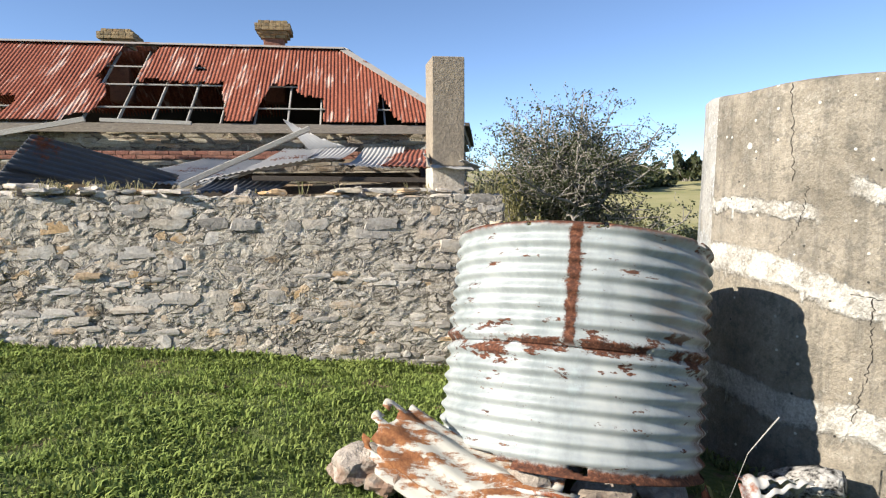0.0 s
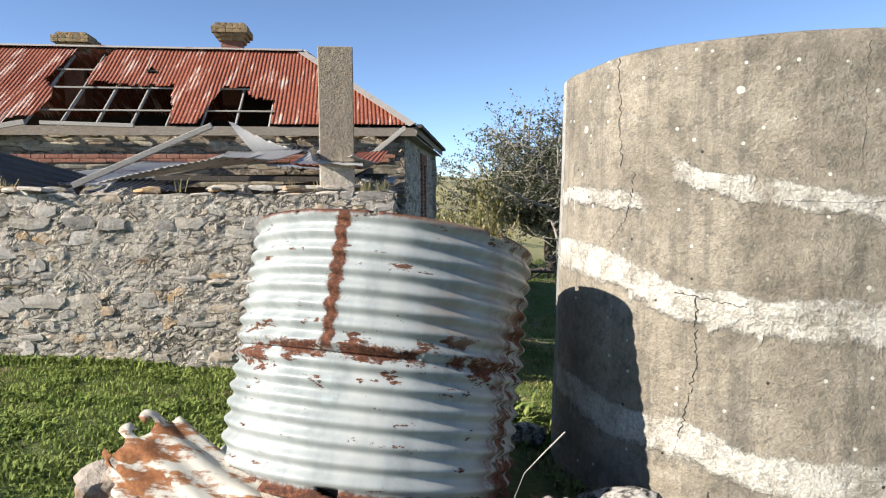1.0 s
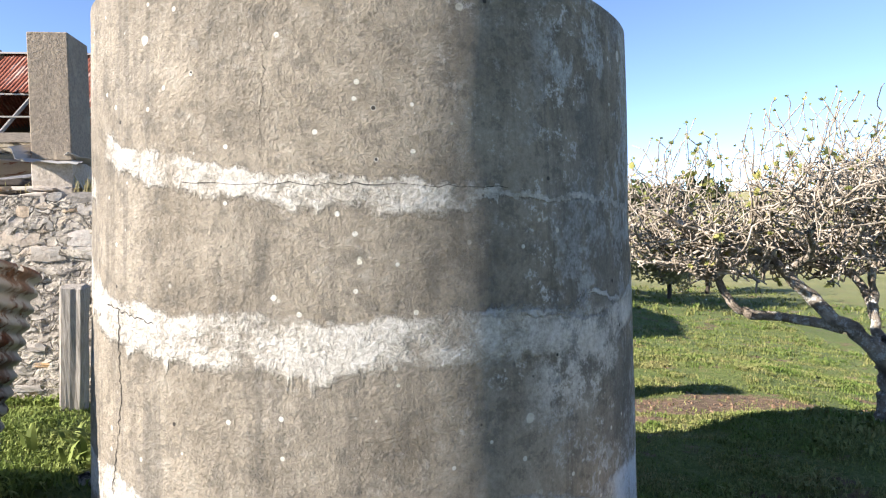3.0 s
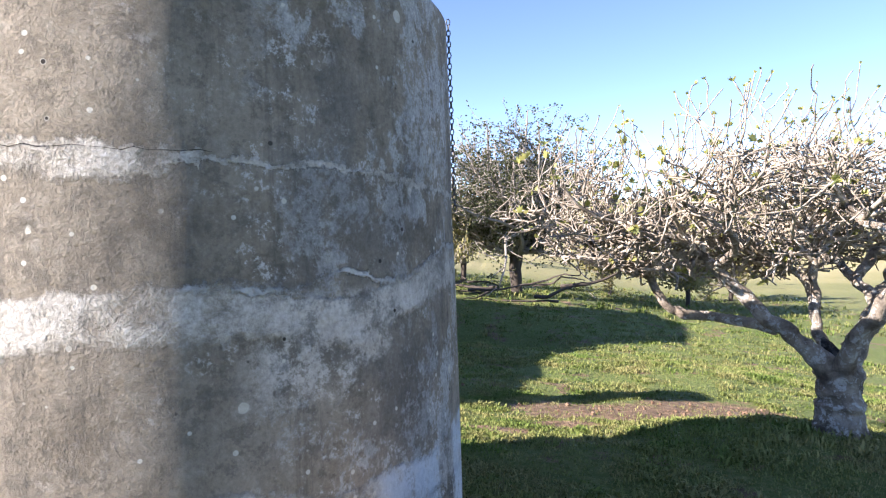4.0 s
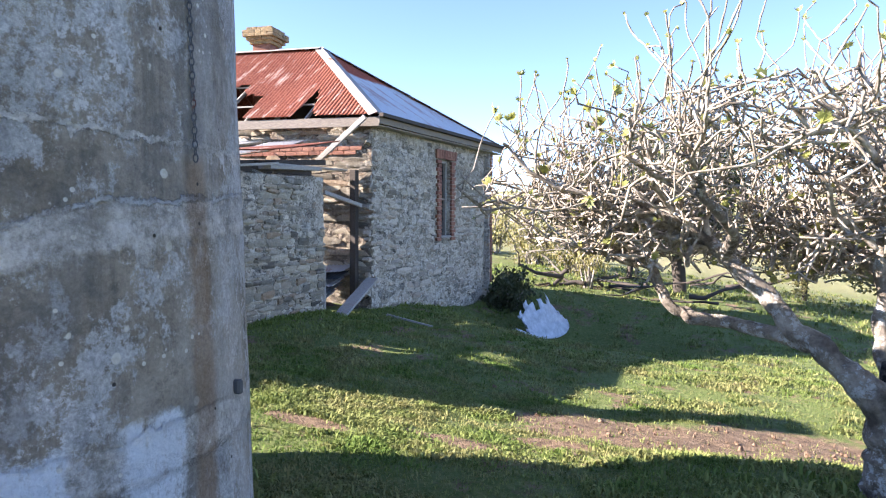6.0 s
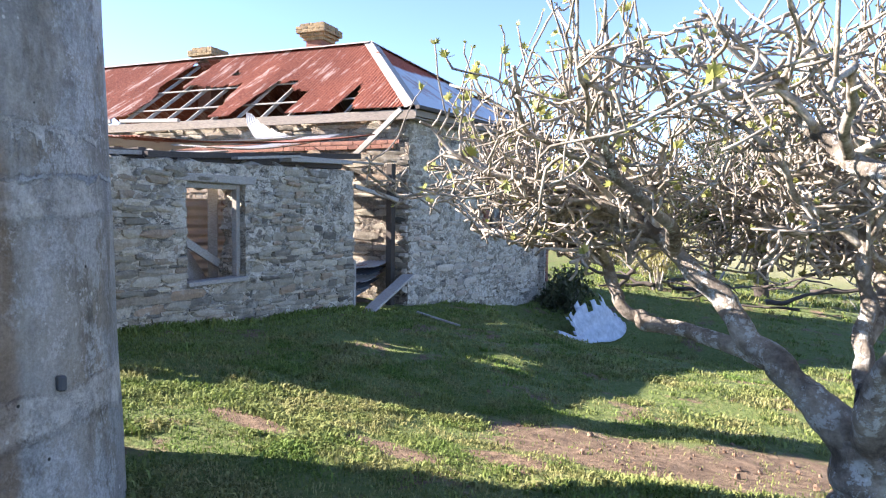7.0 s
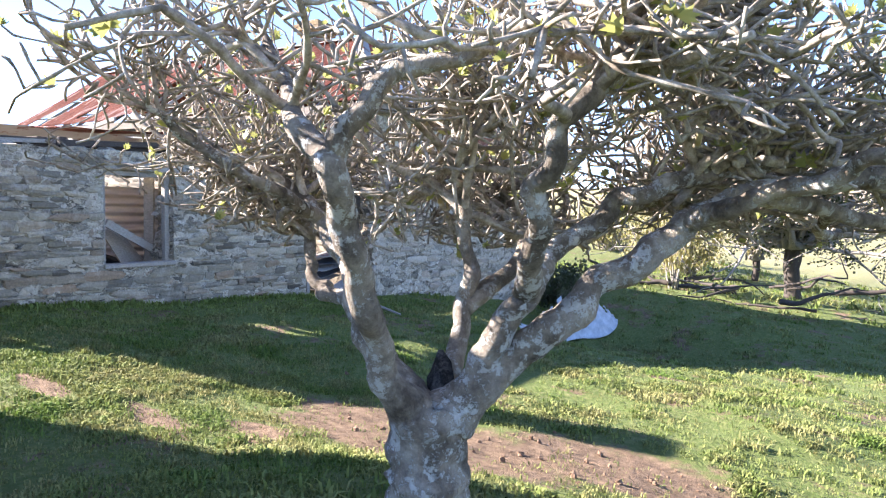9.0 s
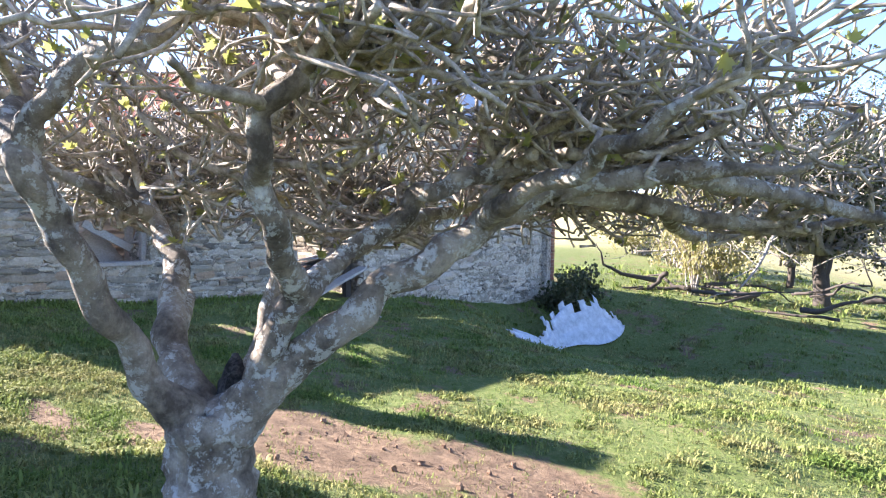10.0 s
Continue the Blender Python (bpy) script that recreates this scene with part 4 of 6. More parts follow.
def build_roof():
    house = thing("house_roof", HOUSE, "hipped roof of rusty red corrugated iron with holes", "roof")
    near, far, apex = (0, 0, EAVE), (*FAR, EAVE), (-HIP, DEEP, RIDGE)
    left, left_top, left_back = (-LONG, 0, EAVE), (-LONG, DEEP, RIDGE), (-LONG, 5.4, EAVE)
    holes = ([(-7.08, 0.73), (-6.95, 1.02), (-6.17, 1.02), (-6.39, 0.74), (-6.40, 0.50), (-4.74, 0.48), (-4.47, 0.02), (-5.5, -0.1), (-7.32, -0.1), (-7.3, 0.07), (-6.9, 0.1), (-6.8, 0.3), (-6.87, 0.41), (-7.2, 0.52)],
             [(-3.75, 0.45), (-3.25, 0.45), (-3.2, 0.36), (-2.72, 0.28), (-2.6, -0.1), (-4.05, -0.1), (-3.9, 0.2)],
             [(-1.57, 0.36), (-1.10, -0.1), (-1.70, -0.1)], [(-8.7, 0.3), (-8.3, 0.25), (-8.4, 0.1), (-9.0, 0.12)], [(-5.35, 0.70), (-5.1, 0.70), (-5.1, 0.64), (-5.35, 0.64)],
             [(-10.6, 0.5), (-10.0, 0.5), (-10.1, -0.1), (-10.9, -0.1)])
    slope_sheet("roof_front", house, left, near, apex, left_top, ROOF_RED, "rust-red corrugated iron with large holes", holes, 36)
    slope_sheet("roof_end", house, near, far, apex, apex, ROOF_HIP, "galvanised hip end")
    slope_sheet("roof_back", house, far, left_back, left_top, apex, ROOF_RED, "")
    # ridge and hip capping
    for p, q, name in ((left_top, apex, "ridge_cap"), (apex, near, "hip_cap"), (apex, far, "hip_cap")):
        bm = bmesh.new()
        p, q = Vector(p), Vector(q)
        d = q - p
        side = d.cross(Vector((0, 0, 1))).normalized()
        k = 30
        for o in (-1, 1):
            rows = [[bm.verts.new(p + d * (i / k) + side * o * 0.16 * w + Vector((0, 0, 0.035 - 0.07 * w + 0.008 * noise.noise((i * 0.9, 0, 0))))) for i in range(k + 1)] for w in (0, 1)]
            for i in range(k):
                bm.faces.new((rows[0][i], rows[0][i + 1], rows[1][i + 1], rows[1][i]))
        ob = part(name, bm, CAP, house, "pale metal capping")
        s = ob.modifiers.new("thickness", "SOLIDIFY")
        s.thickness = 0.006
    # battens and rafters that show in the holes
    for t in (0.22, 0.50, 0.74):
        bm = bmesh.new()
        beam(bm, (-LONG + 0.1, DEEP * t, EAVE + (RIDGE - EAVE) * t - 0.12), (-HIP * t - 0.3, DEEP * t, EAVE + (RIDGE - EAVE) * t - 0.12), 0.045, 0.03)
        part("batten", bm, WOOD_PALE, house)
    for x in np.arange(-10.8, -0.6, 0.62):
        top = min(1.0, (-x - 0.05) / HIP)
        bm = bmesh.new()
        beam(bm, (x, 0.05, EAVE - 0.17), (x, DEEP * top, EAVE + (RIDGE - EAVE) * top - 0.19), 0.032, 0.07)
        part("rafter", bm, WOOD_PALE, house)
    # fascia, gutter boards and soffit
    for p, q, h in (((-LONG, 0.05, EAVE - 0.13), (0.02, 0.05, EAVE - 0.13), 0.17), ((0.02, 0.03, EAVE - 0.10), (FAR[0] + 0.02, FAR[1], EAVE - 0.10), 0.14)):
        bm = bmesh.new()
        beam(bm, p, q, 0.03, h)
        part("fascia", bm, WOOD_FASCIA, house, "weathered fascia board")
    bm = bmesh.new()
    beam(bm, (0.08, -0.02, EAVE - 0.02), (FAR[0] + 0.08, FAR[1], EAVE - 0.02), 0.09, 0.07)
    part("gutter", bm, WOOD_DARK, house, "dark sagging gutter")
    bm = bmesh.new()
    beam(bm, (-0.12, 0.12, EAVE - 0.19), (FAR[0] - 0.12, FAR[1], EAVE - 0.19), 0.24, 0.02)
    part("soffit", bm, WOOD_GREY, house)
    # added dark lining for the attic's shade, under the back and end slopes
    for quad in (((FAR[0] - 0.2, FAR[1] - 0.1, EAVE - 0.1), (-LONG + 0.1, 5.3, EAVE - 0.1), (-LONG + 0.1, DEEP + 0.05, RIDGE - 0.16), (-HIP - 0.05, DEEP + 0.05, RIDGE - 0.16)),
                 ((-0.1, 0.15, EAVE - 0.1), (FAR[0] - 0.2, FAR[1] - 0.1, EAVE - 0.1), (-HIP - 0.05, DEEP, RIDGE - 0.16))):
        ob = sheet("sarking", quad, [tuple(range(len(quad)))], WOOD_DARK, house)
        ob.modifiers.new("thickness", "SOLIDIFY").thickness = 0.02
    # unseen ceiling, added dark so the holes show a dark attic
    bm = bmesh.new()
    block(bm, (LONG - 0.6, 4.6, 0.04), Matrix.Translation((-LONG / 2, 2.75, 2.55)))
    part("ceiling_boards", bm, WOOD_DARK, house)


CAP = corrugated_paint("pale_ridge_metal", (0.36, 0.325, 0.29), 0.72, rough=0.6, metal=0.1)
build_roof()


def chimney(x, y, top, w, d, label):
    ob = thing("chimney", HOUSE @ Matrix.Translation((x, y, 0)), label, "chimney", "brick chimneys on the ridge")
    bm = bmesh.new()
    block(bm, (w, d, top - 4.0), Matrix.Translation((0, 0, (top + 4.0) / 2 - 0.3)), 0.01)
    part("shaft", bm, BRICK_RED, ob)
    rng = random.Random(int(x * 10))
    for i, (grow, h) in enumerate(((0.05, 0.075), (0.11, 0.075), (0.17, 0.075), (0.17, 0.075), (0.10, 0.07))):
        z = top - 0.38 + i * 0.076
        n = 5
        for s in range(4):
            along, across = (w + 2 * grow, d + 2 * grow) if s % 2 == 0 else (d + 2 * grow, w + 2 * grow)
            for k in range(n):
                m = pose(0, 0, z, 0, 0, 90 * s) @ Matrix.Translation(((k + 0.5) / n * along - along / 2, -across / 2 + 0.06, 0)) @ Matrix.Diagonal((along / n * 0.96, 0.12 + rng.uniform(-0.01, 0.012), h * 0.94, 1))
                q = new("brick", CHIMNEY_BRICKS[rng.randrange(4)])
                q.parent, q.matrix_basis = ob, m
    bm = bmesh.new()
    block(bm, (w + 0.12, d + 0.12, 0.3), Matrix.Translation((0, 0, top - 0.2)), 0.01)
    part("core", bm, BRICK_OCHRE, ob)


CHIMNEY_BRICKS = stone_meshes("brick", 4, BRICK_OCHRE, 51, 0.06, 0.3)
chimney(-3.85, 3.05, 5.53, 0.44, 0.46, "red brick chimney with a corbelled lichened top")
chimney(-7.25, 3.25, 5.30, 0.42, 0.46, "short red brick chimney with a mossy corbelled top")


# ---- rendered pier on the yard wall ----
def build_pier():
    p = Matrix.Translation((0.02, 6.56, 1.6)) @ pose(0, 0, 0, 0, 0, 9.5)
    pier = thing("chimney_pier", p, "square rendered grey chimney pier on the stone wall", "chimney")
    for name, w, z0, z1, m in (("base", 0.315, 0.0, 0.30, STONE_GREY), ("shaft", 0.31, 0.31, 1.33, PIER)):
        bm = bmesh.new()
        got = block(bm, (w, 0.42, z1 - z0), Matrix.Translation((0, 0, (z0 + z1) / 2)), 0.008, 0.004)
        part(name, bm, m, pier)
    rng = random.Random(8)
    for size, at, turn in (((0.42, 0.12), (0.02, -0.24, 0.30), (8, 3, 0)), ((0.12, 0.34), (-0.20, -0.18, 0.38), (20, 60, 10)), ((0.30, 0.16), (0.20, -0.1, 0.32), (-15, 12, 40))):
        bm = bmesh.new()
        n = 6
        grid = [[bm.verts.new((size[0] * (i / n - 0.5), size[1] * (j / 3 - 0.5), rng.uniform(-0.012, 0.012))) for j in range(4)] for i in range(n + 1)]
        for i in range(n):
            for j in range(3):
                bm.faces.new((grid[i][j], grid[i + 1][j], grid[i + 1][j + 1], grid[i][j + 1]))
        bmesh.ops.transform(bm, matrix=pose(*at, *turn), verts=bm.verts)
        ob = part("flashing", bm, ROOF_GREY, pier, "torn grey metal flashing")
        ob.modifiers.new("thickness", "SOLIDIFY").thickness = 0.004


PIER = stone_like("grey_cement_render", ((0.0, (0.25, 0.205, 0.155)), (1.0, (0.25, 0.205, 0.155))), stain=(0.36, 0.30, 0.22), amount=0.6, relief_size=0.01)
build_pier()


# ---- fig tree ----
def bark():
    m, nt, b = mat("pale_fig_bark", 0.9)
    big, fine = grain(nt, 6, 7, 0.7), grain(nt, 70, 6, 0.75)
    col = ramp(nt, big, (0.36, (0.09, 0.073, 0.056)), (0.5, (0.25, 0.21, 0.165)), (0.64, (0.43, 0.38, 0.31)))
    ridges = grain(nt, 26, 5, 0.7, spot(nt, (1, 1, 0.3)))
    col = blend(nt, calc(nt, "MULTIPLY", step(nt, ridges, 0.57, 0.70), 0.55), col, (0.10, 0.082, 0.064))
    col = blend(nt, calc(nt, "MULTIPLY", step(nt, grain(nt, 3.6, 6, 0.75), 0.63, 0.68), 0.6), col, (0.42, 0.29, 0.06))
    where = step(nt, grain(nt, 3.0, 4, 0.6), 0.40, 0.52)
    at = nd(nt, "SeparateXYZ", {0: nd(nt, "NewGeometry").outputs["Position"]})
    limb = calc(nt, "MULTIPLY", calc(nt, "MULTIPLY", step(nt, at.outputs[0], 6.98, 7.12), step(nt, at.outputs[0], 7.75, 7.6)), step(nt, at.outputs[2], 1.0, 0.9))
    where = calc(nt, "MAXIMUM", where, limb)
    crisp = calc(nt, "MULTIPLY", step(nt, grain(nt, 17, 8, 0.78), 0.525, 0.55), where)
    col = blend(nt, calc(nt, "MULTIPLY", crisp, 0.85), col, (0.60, 0.60, 0.56))
    col = blend(nt, 0.5, col, ramp(nt, fine, (0.3, (0.32,) * 3), (0.7, (0.72,) * 3)), "OVERLAY")
    paint(nt, b, col)
    relief(nt, b, calc(nt, "ADD", calc(nt, "ADD", fine, calc(nt, "MULTIPLY", ridges, 1.6)), calc(nt, "MULTIPLY", crisp, 0.5)), 0.9, 0.018)
    return m


def leaf_colour(name, a, b_, c):
    m, nt, b = mat(name, 0.5)
    paint(nt, b, ramp(nt, island(nt), (0.0, a), (0.5, b_), (1.0, c)))
    b.inputs["Subsurface Weight"].default_value = 0.0
    tr = nd(nt, "BsdfTranslucent", {"Color": (*[min(1, v * 1.5) for v in b_], 1)})
    mix = nd(nt, "MixShader", {0: 0.35, 1: b.outputs[0], 2: tr.outputs[0]})
    nt.links.new(mix.outputs[0], nt.nodes["Material Output"].inputs[0])
    return m


def twig_bark():
    m, nt, b = mat("pale_twig_bark", 0.85)
    col = ramp(nt, grain(nt, 14, 7, 0.75), (0.37, (0.13, 0.105, 0.077)), (0.5, (0.29, 0.25, 0.20)), (0.65, (0.52, 0.475, 0.41)))
    paint(nt, b, blend(nt, calc(nt, "MULTIPLY", step(nt, grain(nt, 5, 6, 0.7), 0.62, 0.68), 0.6), col, (0.40, 0.30, 0.10)))
    relief(nt, b, grain(nt, 60, 5, 0.7), 0.6, 0.006)
    return m


BARK = bark()
TWIG_BARK = twig_bark()
LEAF = leaf_colour("young_fig_leaf", (0.15, 0.18, 0.06), (0.28, 0.29, 0.09), (0.42, 0.39, 0.14))


def crooked(start, way, length, r0, r1, rng, bend=0.35, lift=0.0, n=None, knobs=0.0):
    """A gnarled twig: it bends a little at each step and sharply now and then, with swollen joints."""
    n = n or max(4, int(length / 0.05))
    p, d, out = Vector(start), Vector(way).normalized(), []
    for i in range(n + 1):
        swell = 1 + (knobs if i % 3 == 0 else -knobs * 0.5) * rng.random()
        out.append((p.copy(), (r0 + (r1 - r0) * i / n) * swell))
        k = bend * (2.3 if rng.random() < 0.28 else 0.45)
        d = (d + Vector((rng.gauss(0, k), rng.gauss(0, k), rng.gauss(0, k * 0.8) + lift)) * 0.6).normalized()
        p = p + d * (length / n)
    return out


class Heap:
    """Gathers verts and faces of many small pieces for one mesh."""

    def __init__(self):
        self.v, self.f = [], []

    def add(self, verts, faces):
        k = len(self.v)
        self.v += verts
        self.f += [tuple(k + i for i in f) for f in faces]


LEAF_SHAPE = [(0, 0, 0), (0.22, 0.18, 0.03), (0.46, 0.42, 0.07), (0.24, 0.45, 0.02), (0.34, 0.78, 0.06), (0.10, 0.66, 0.0), (0, 1.0, 0.04), (-0.10, 0.66, 0.0), (-0.34, 0.78, 0.06), (-0.24, 0.45, 0.02), (-0.46, 0.42, 0.07), (-0.22, 0.18, 0.03)]


def leaf(heap, p, way, size, rng):
    q = Vector(way).to_track_quat("Y", "Z") @ Euler((rng.uniform(-0.5, 0.9), rng.uniform(-1.2, 1.2), rng.uniform(-0.9, 0.9))).to_quaternion()
    vs = [p + q @ (Vector(c) * size) for c in LEAF_SHAPE]
    heap.add(vs, [(0, 1, 3, 5), (1, 2, 3), (3, 4, 5), (5, 6, 7, 0), (0, 7, 9, 11), (7, 8, 9), (9, 10, 11)])


FIG_BOUGHS = (
    # trunk, then boughs: x, y, z, radius
    ((6.90, 6.47, -0.45, 0.22), (6.88, 6.46, -0.20, 0.175), (6.87, 6.46, 0.02, 0.155), (6.86, 6.47, 0.22, 0.165)),
    ((6.84, 6.47, 0.15, 0.12), (6.66, 6.45, 0.34, 0.095), (6.50, 6.50, 0.47, 0.085), (6.27, 6.63, 0.70, 0.075), (6.02, 6.66, 0.95, 0.055), (5.80, 6.6, 1.12, 0.045), (5.5, 6.5, 1.3, 0.03)),
    ((6.45, 6.54, 0.50, 0.055), (6.15, 6.75, 0.54, 0.05), (5.88, 6.86, 0.56, 0.055), (5.73, 6.90, 0.61, 0.045), (5.62, 6.96, 0.80, 0.042), (5.47, 7.02, 1.02, 0.035), (5.2, 7.1, 1.2, 0.025)),
    ((6.86, 6.42, 0.15, 0.10), (6.83, 6.25, 0.40, 0.072), (6.89, 6.08, 0.66, 0.066), (6.95, 5.92, 0.92, 0.062), (6.99, 5.82, 1.12, 0.064), (6.80, 5.85, 1.25, 0.05), (6.62, 5.95, 1.42, 0.035), (6.4, 6.0, 1.7, 0.02)),
    ((6.96, 5.82, 1.12, 0.05), (7.05, 5.85, 1.25, 0.045), (7.12, 5.95, 1.40, 0.045), (7.3, 6.05, 1.45, 0.035), (7.55, 6.2, 1.6, 0.025)),
    ((6.87, 6.52, 0.16, 0.09), (6.84, 6.66, 0.36, 0.06), (6.82, 6.76, 0.58, 0.052), (6.81, 6.78, 0.90, 0.042), (6.80, 6.74, 1.20, 0.036), (6.7, 6.8, 1.5, 0.025)),
    ((6.92, 6.50, 0.18, 0.12), (7.06, 6.62, 0.36, 0.10), (7.28, 6.74, 0.58, 0.085), (7.46, 6.95, 0.78, 0.08), (7.62, 7.12, 0.95, 0.075), (7.85, 7.28, 1.08, 0.06), (8.2, 7.45, 1.14, 0.05), (8.6, 7.6, 1.16, 0.035)),
    ((7.00, 6.60, 0.33, 0.075), (7.10, 6.58, 0.52, 0.07), (7.20, 6.62, 0.68, 0.065), (7.18, 6.85, 0.82, 0.055), (7.34, 7.0, 0.98, 0.055), (7.52, 7.04, 1.10, 0.05), (7.76, 7.3, 1.18, 0.045), (8.1, 7.5, 1.22, 0.03)),
    ((7.20, 6.62, 0.68, 0.055), (7.32, 6.45, 0.86, 0.055), (7.42, 6.32, 1.05, 0.055), (7.52, 6.25, 1.25, 0.045), (7.64, 6.45, 1.45, 0.05), (7.68, 6.6, 1.62, 0.05), (7.70, 6.66, 1.95, 0.045)),
    ((7.62, 7.12, 0.95, 0.05), (7.9, 6.95, 1.05, 0.045), (8.16, 6.9, 1.12, 0.04), (8.4, 6.75, 1.2, 0.03), (8.65, 6.8, 1.35, 0.02)),
    ((7.85, 7.28, 1.08, 0.05), (8.05, 7.75, 1.02, 0.045), (8.35, 8.1, 0.95, 0.04), (8.7, 8.4, 1.0, 0.03)),
    ((8.2, 7.45, 1.14, 0.045), (8.5, 7.95, 1.06, 0.04), (8.75, 8.4, 0.98, 0.035), (8.9, 8.9, 0.98, 0.025)),
    ((8.05, 7.75, 1.02, 0.04), (7.95, 8.2, 0.92, 0.036), (8.0, 8.7, 0.9, 0.03), (7.8, 9.1, 0.95, 0.02)),
    ((6.82, 6.76, 0.58, 0.045), (6.9, 7.1, 0.8, 0.045), (6.7, 7.4, 1.0, 0.035), (6.4, 7.6, 1.1, 0.025)),
    ((7.18, 6.85, 0.82, 0.04), (7.2, 7.3, 0.98, 0.04), (7.3, 7.8, 1.05, 0.03), (7.5, 8.3, 1.05, 0.02)),
    ((6.02, 6.66, 0.95, 0.04), (6.05, 6.3, 1.1, 0.035), (5.9, 6.0, 1.3, 0.028), (5.9, 5.85, 1.42, 0.02)),
)


def off_walk(p):
    """Metres from the line of the walk."""
    return (p.x - 5.6) * -0.66 + (p.y - 2.15) * 0.75


def clear_of_walk(p):
    """On the tree's side of the walk."""
    return off_walk(p) > 1.35


def floor_of(p):
    """The crown hangs low at the back and is cut high towards the walk."""
    return 0.80 + 0.42 * max(0.0, min(1.0, (2.75 - off_walk(p)) / 0.5))


def build_fig(name, base, boughs, seed, counts, crown, label):
    rng = random.Random(seed)
    tree = thing(name, base, label, "tree")
    heads, trunk = [], None
    middle = Vector((6.95, 6.75, 1.25))
    for i, bough in enumerate(boughs):
        pts = curve_through(bough, 9 * len(bough))
        path = [Vector(p[:3]) + Vector((noise.noise((k * 0.17, i, 0)), noise.noise((k * 0.17, i, 5)), noise.noise((k * 0.17, i, 9)))) * (0.006 + 0.034 * min(1.0, k / 20) * (i > 0)) for k, p in enumerate(pts)]
        radii = [p[3] * (1 if i == 0 else 0.98 - 0.24 * min(1.0, k / 12)) * (1 + 0.15 * noise.noise((k * 0.33, i, 20))) * (1 if i == 0 else min(1.0, 0.3 + (len(pts) - k) / 14)) for k, p in enumerate(pts)]
        v, f = tube([p - TREE for p in path], radii, 22 if i < 9 else 14)
        for k, p in enumerate(v):
            c = path[min(k // (22 if i < 9 else 14), len(path) - 1)] - TREE
            p += (p - c) * (0.15 * noise.noise(p * 9 + Vector((i, 0, 0))) + 0.09 * noise.noise(p * 22) + 0.04 * noise.noise(p * 50))
        made = sheet("trunk" if i == 0 else "bough", v, f, BARK, tree, smooth=True)
        trunk = made if i == 0 else trunk
        if i:
            for k in range(len(path) // 2, len(path)):
                if path[k].z < floor_of(path[k]) + 0.04:
                    continue
                if i in (3, 4, 15) and k % 4 or i == 1 and k % 2:
                    continue
                heads.append((path[k], (path[k] - path[k - 1]).normalized(), radii[k]))
    char, nt, b = mat("black_char", 0.95)
    paint(nt, b, ramp(nt, grain(nt, 25, 6, 0.75), (0.45, (0.012, 0.011, 0.01)), (0.7, (0.12, 0.11, 0.10))))
    v, f = tube([Vector(p) - TREE for p in ((6.87, 6.50, 0.12), (6.86, 6.53, 0.22), (6.85, 6.56, 0.32), (6.83, 6.59, 0.37), (6.81, 6.61, 0.42))], [0.072, 0.058, 0.05, 0.034, 0.012], 16, 0.42, rng)
    sheet("charred_stub", v, f, char, trunk, "black charred stub in the fork", smooth=True)
    wood, leaves = Heap(), Heap()
    tips = []
    cx, cy, cz, rx, ry, rz = crown

    def fits(p, rise):
        return ((p.x - cx) / rx) ** 2 + ((p.y - cy) / ry) ** 2 + ((p.z - cz) / rise) ** 2 < 1 and clear_of_walk(p) and p.z > floor_of(p)

    def grow(start, way, length, r0, r1, bend, lift, sides, rise=0.58):
        path = crooked(start, way, length, r0, r1, rng, bend, lift, None, 0.3)
        keep = 0
        for p, r in path:
            if not fits(p, rise) and keep > 2:
                break
            keep += 1
        path = path[:keep]
        if len(path) < 3:
            return []
        v, f = tube([p - TREE for p, r in path], [r for p, r in path], sides)
        wood.add(v, f)
        return path

    second = []
    for k in range(counts[0]):
        p, d, r = rng.choice(heads)
        out = Vector((p.x - middle.x, p.y - middle.y, 0))
        way = d * 0.7 + out * 0.5 + Vector((rng.gauss(0, 0.8), rng.gauss(0, 0.8), rng.gauss(0.12, 0.4)))
        path = grow(p, way, rng.uniform(0.4, 1.3), min(r * 0.65, 0.023), 0.008, 0.42, 0.0, 7)
        second += path[2:]
    third = []
    for k in range(counts[1]):
        p, r = rng.choice(second)
        if off_walk(p) < 2.2 and rng.random() < 0.5:
            continue
        way = Vector((rng.gauss(0, 1), rng.gauss(0, 1), rng.gauss(0.1, 0.6)))
        path = grow(p, way, rng.uniform(0.15, 0.55), min(r * 0.7, 0.011), 0.005, 0.5, 0.03, 5)
        third += path[2:]
    pool = second + third * 2
    for k in range(counts[4]):
        p, r = rng.choice(pool)
        path = grow(p, Vector((rng.gauss(0, 1), rng.gauss(0, 1), rng.gauss(0.5, 0.7))), rng.uniform(0.05, 0.16), min(r, 0.009), 0.006, 0.5, 0.1, 5)
        if path and rng.random() < 0.12:
            tips.append((path[-1][0], path[-1][0] - path[-2][0]))
    for k in range(counts[2]):
        p, r = rng.choice(pool)
        if p.z < 1.25 and rng.random() < 0.8 or off_walk(p) < 2.5 and rng.random() < 0.7:
            continue
        way = Vector((rng.gauss(0, 0.55), rng.gauss(0, 0.55), 1))
        path = grow(p, way, rng.uniform(0.25, 1.0), min(r * 0.9, 0.011), 0.0045, 0.34, 0.10, 5, rz)
        if path:
            tips.append((path[-1][0], path[-1][0] - path[-2][0]))
            third += path[3:]
    for p, r in rng.sample(third, min(len(third), counts[3])):
        tips.append((p, Vector((rng.gauss(0, 1), rng.gauss(0, 1), 0.6))))
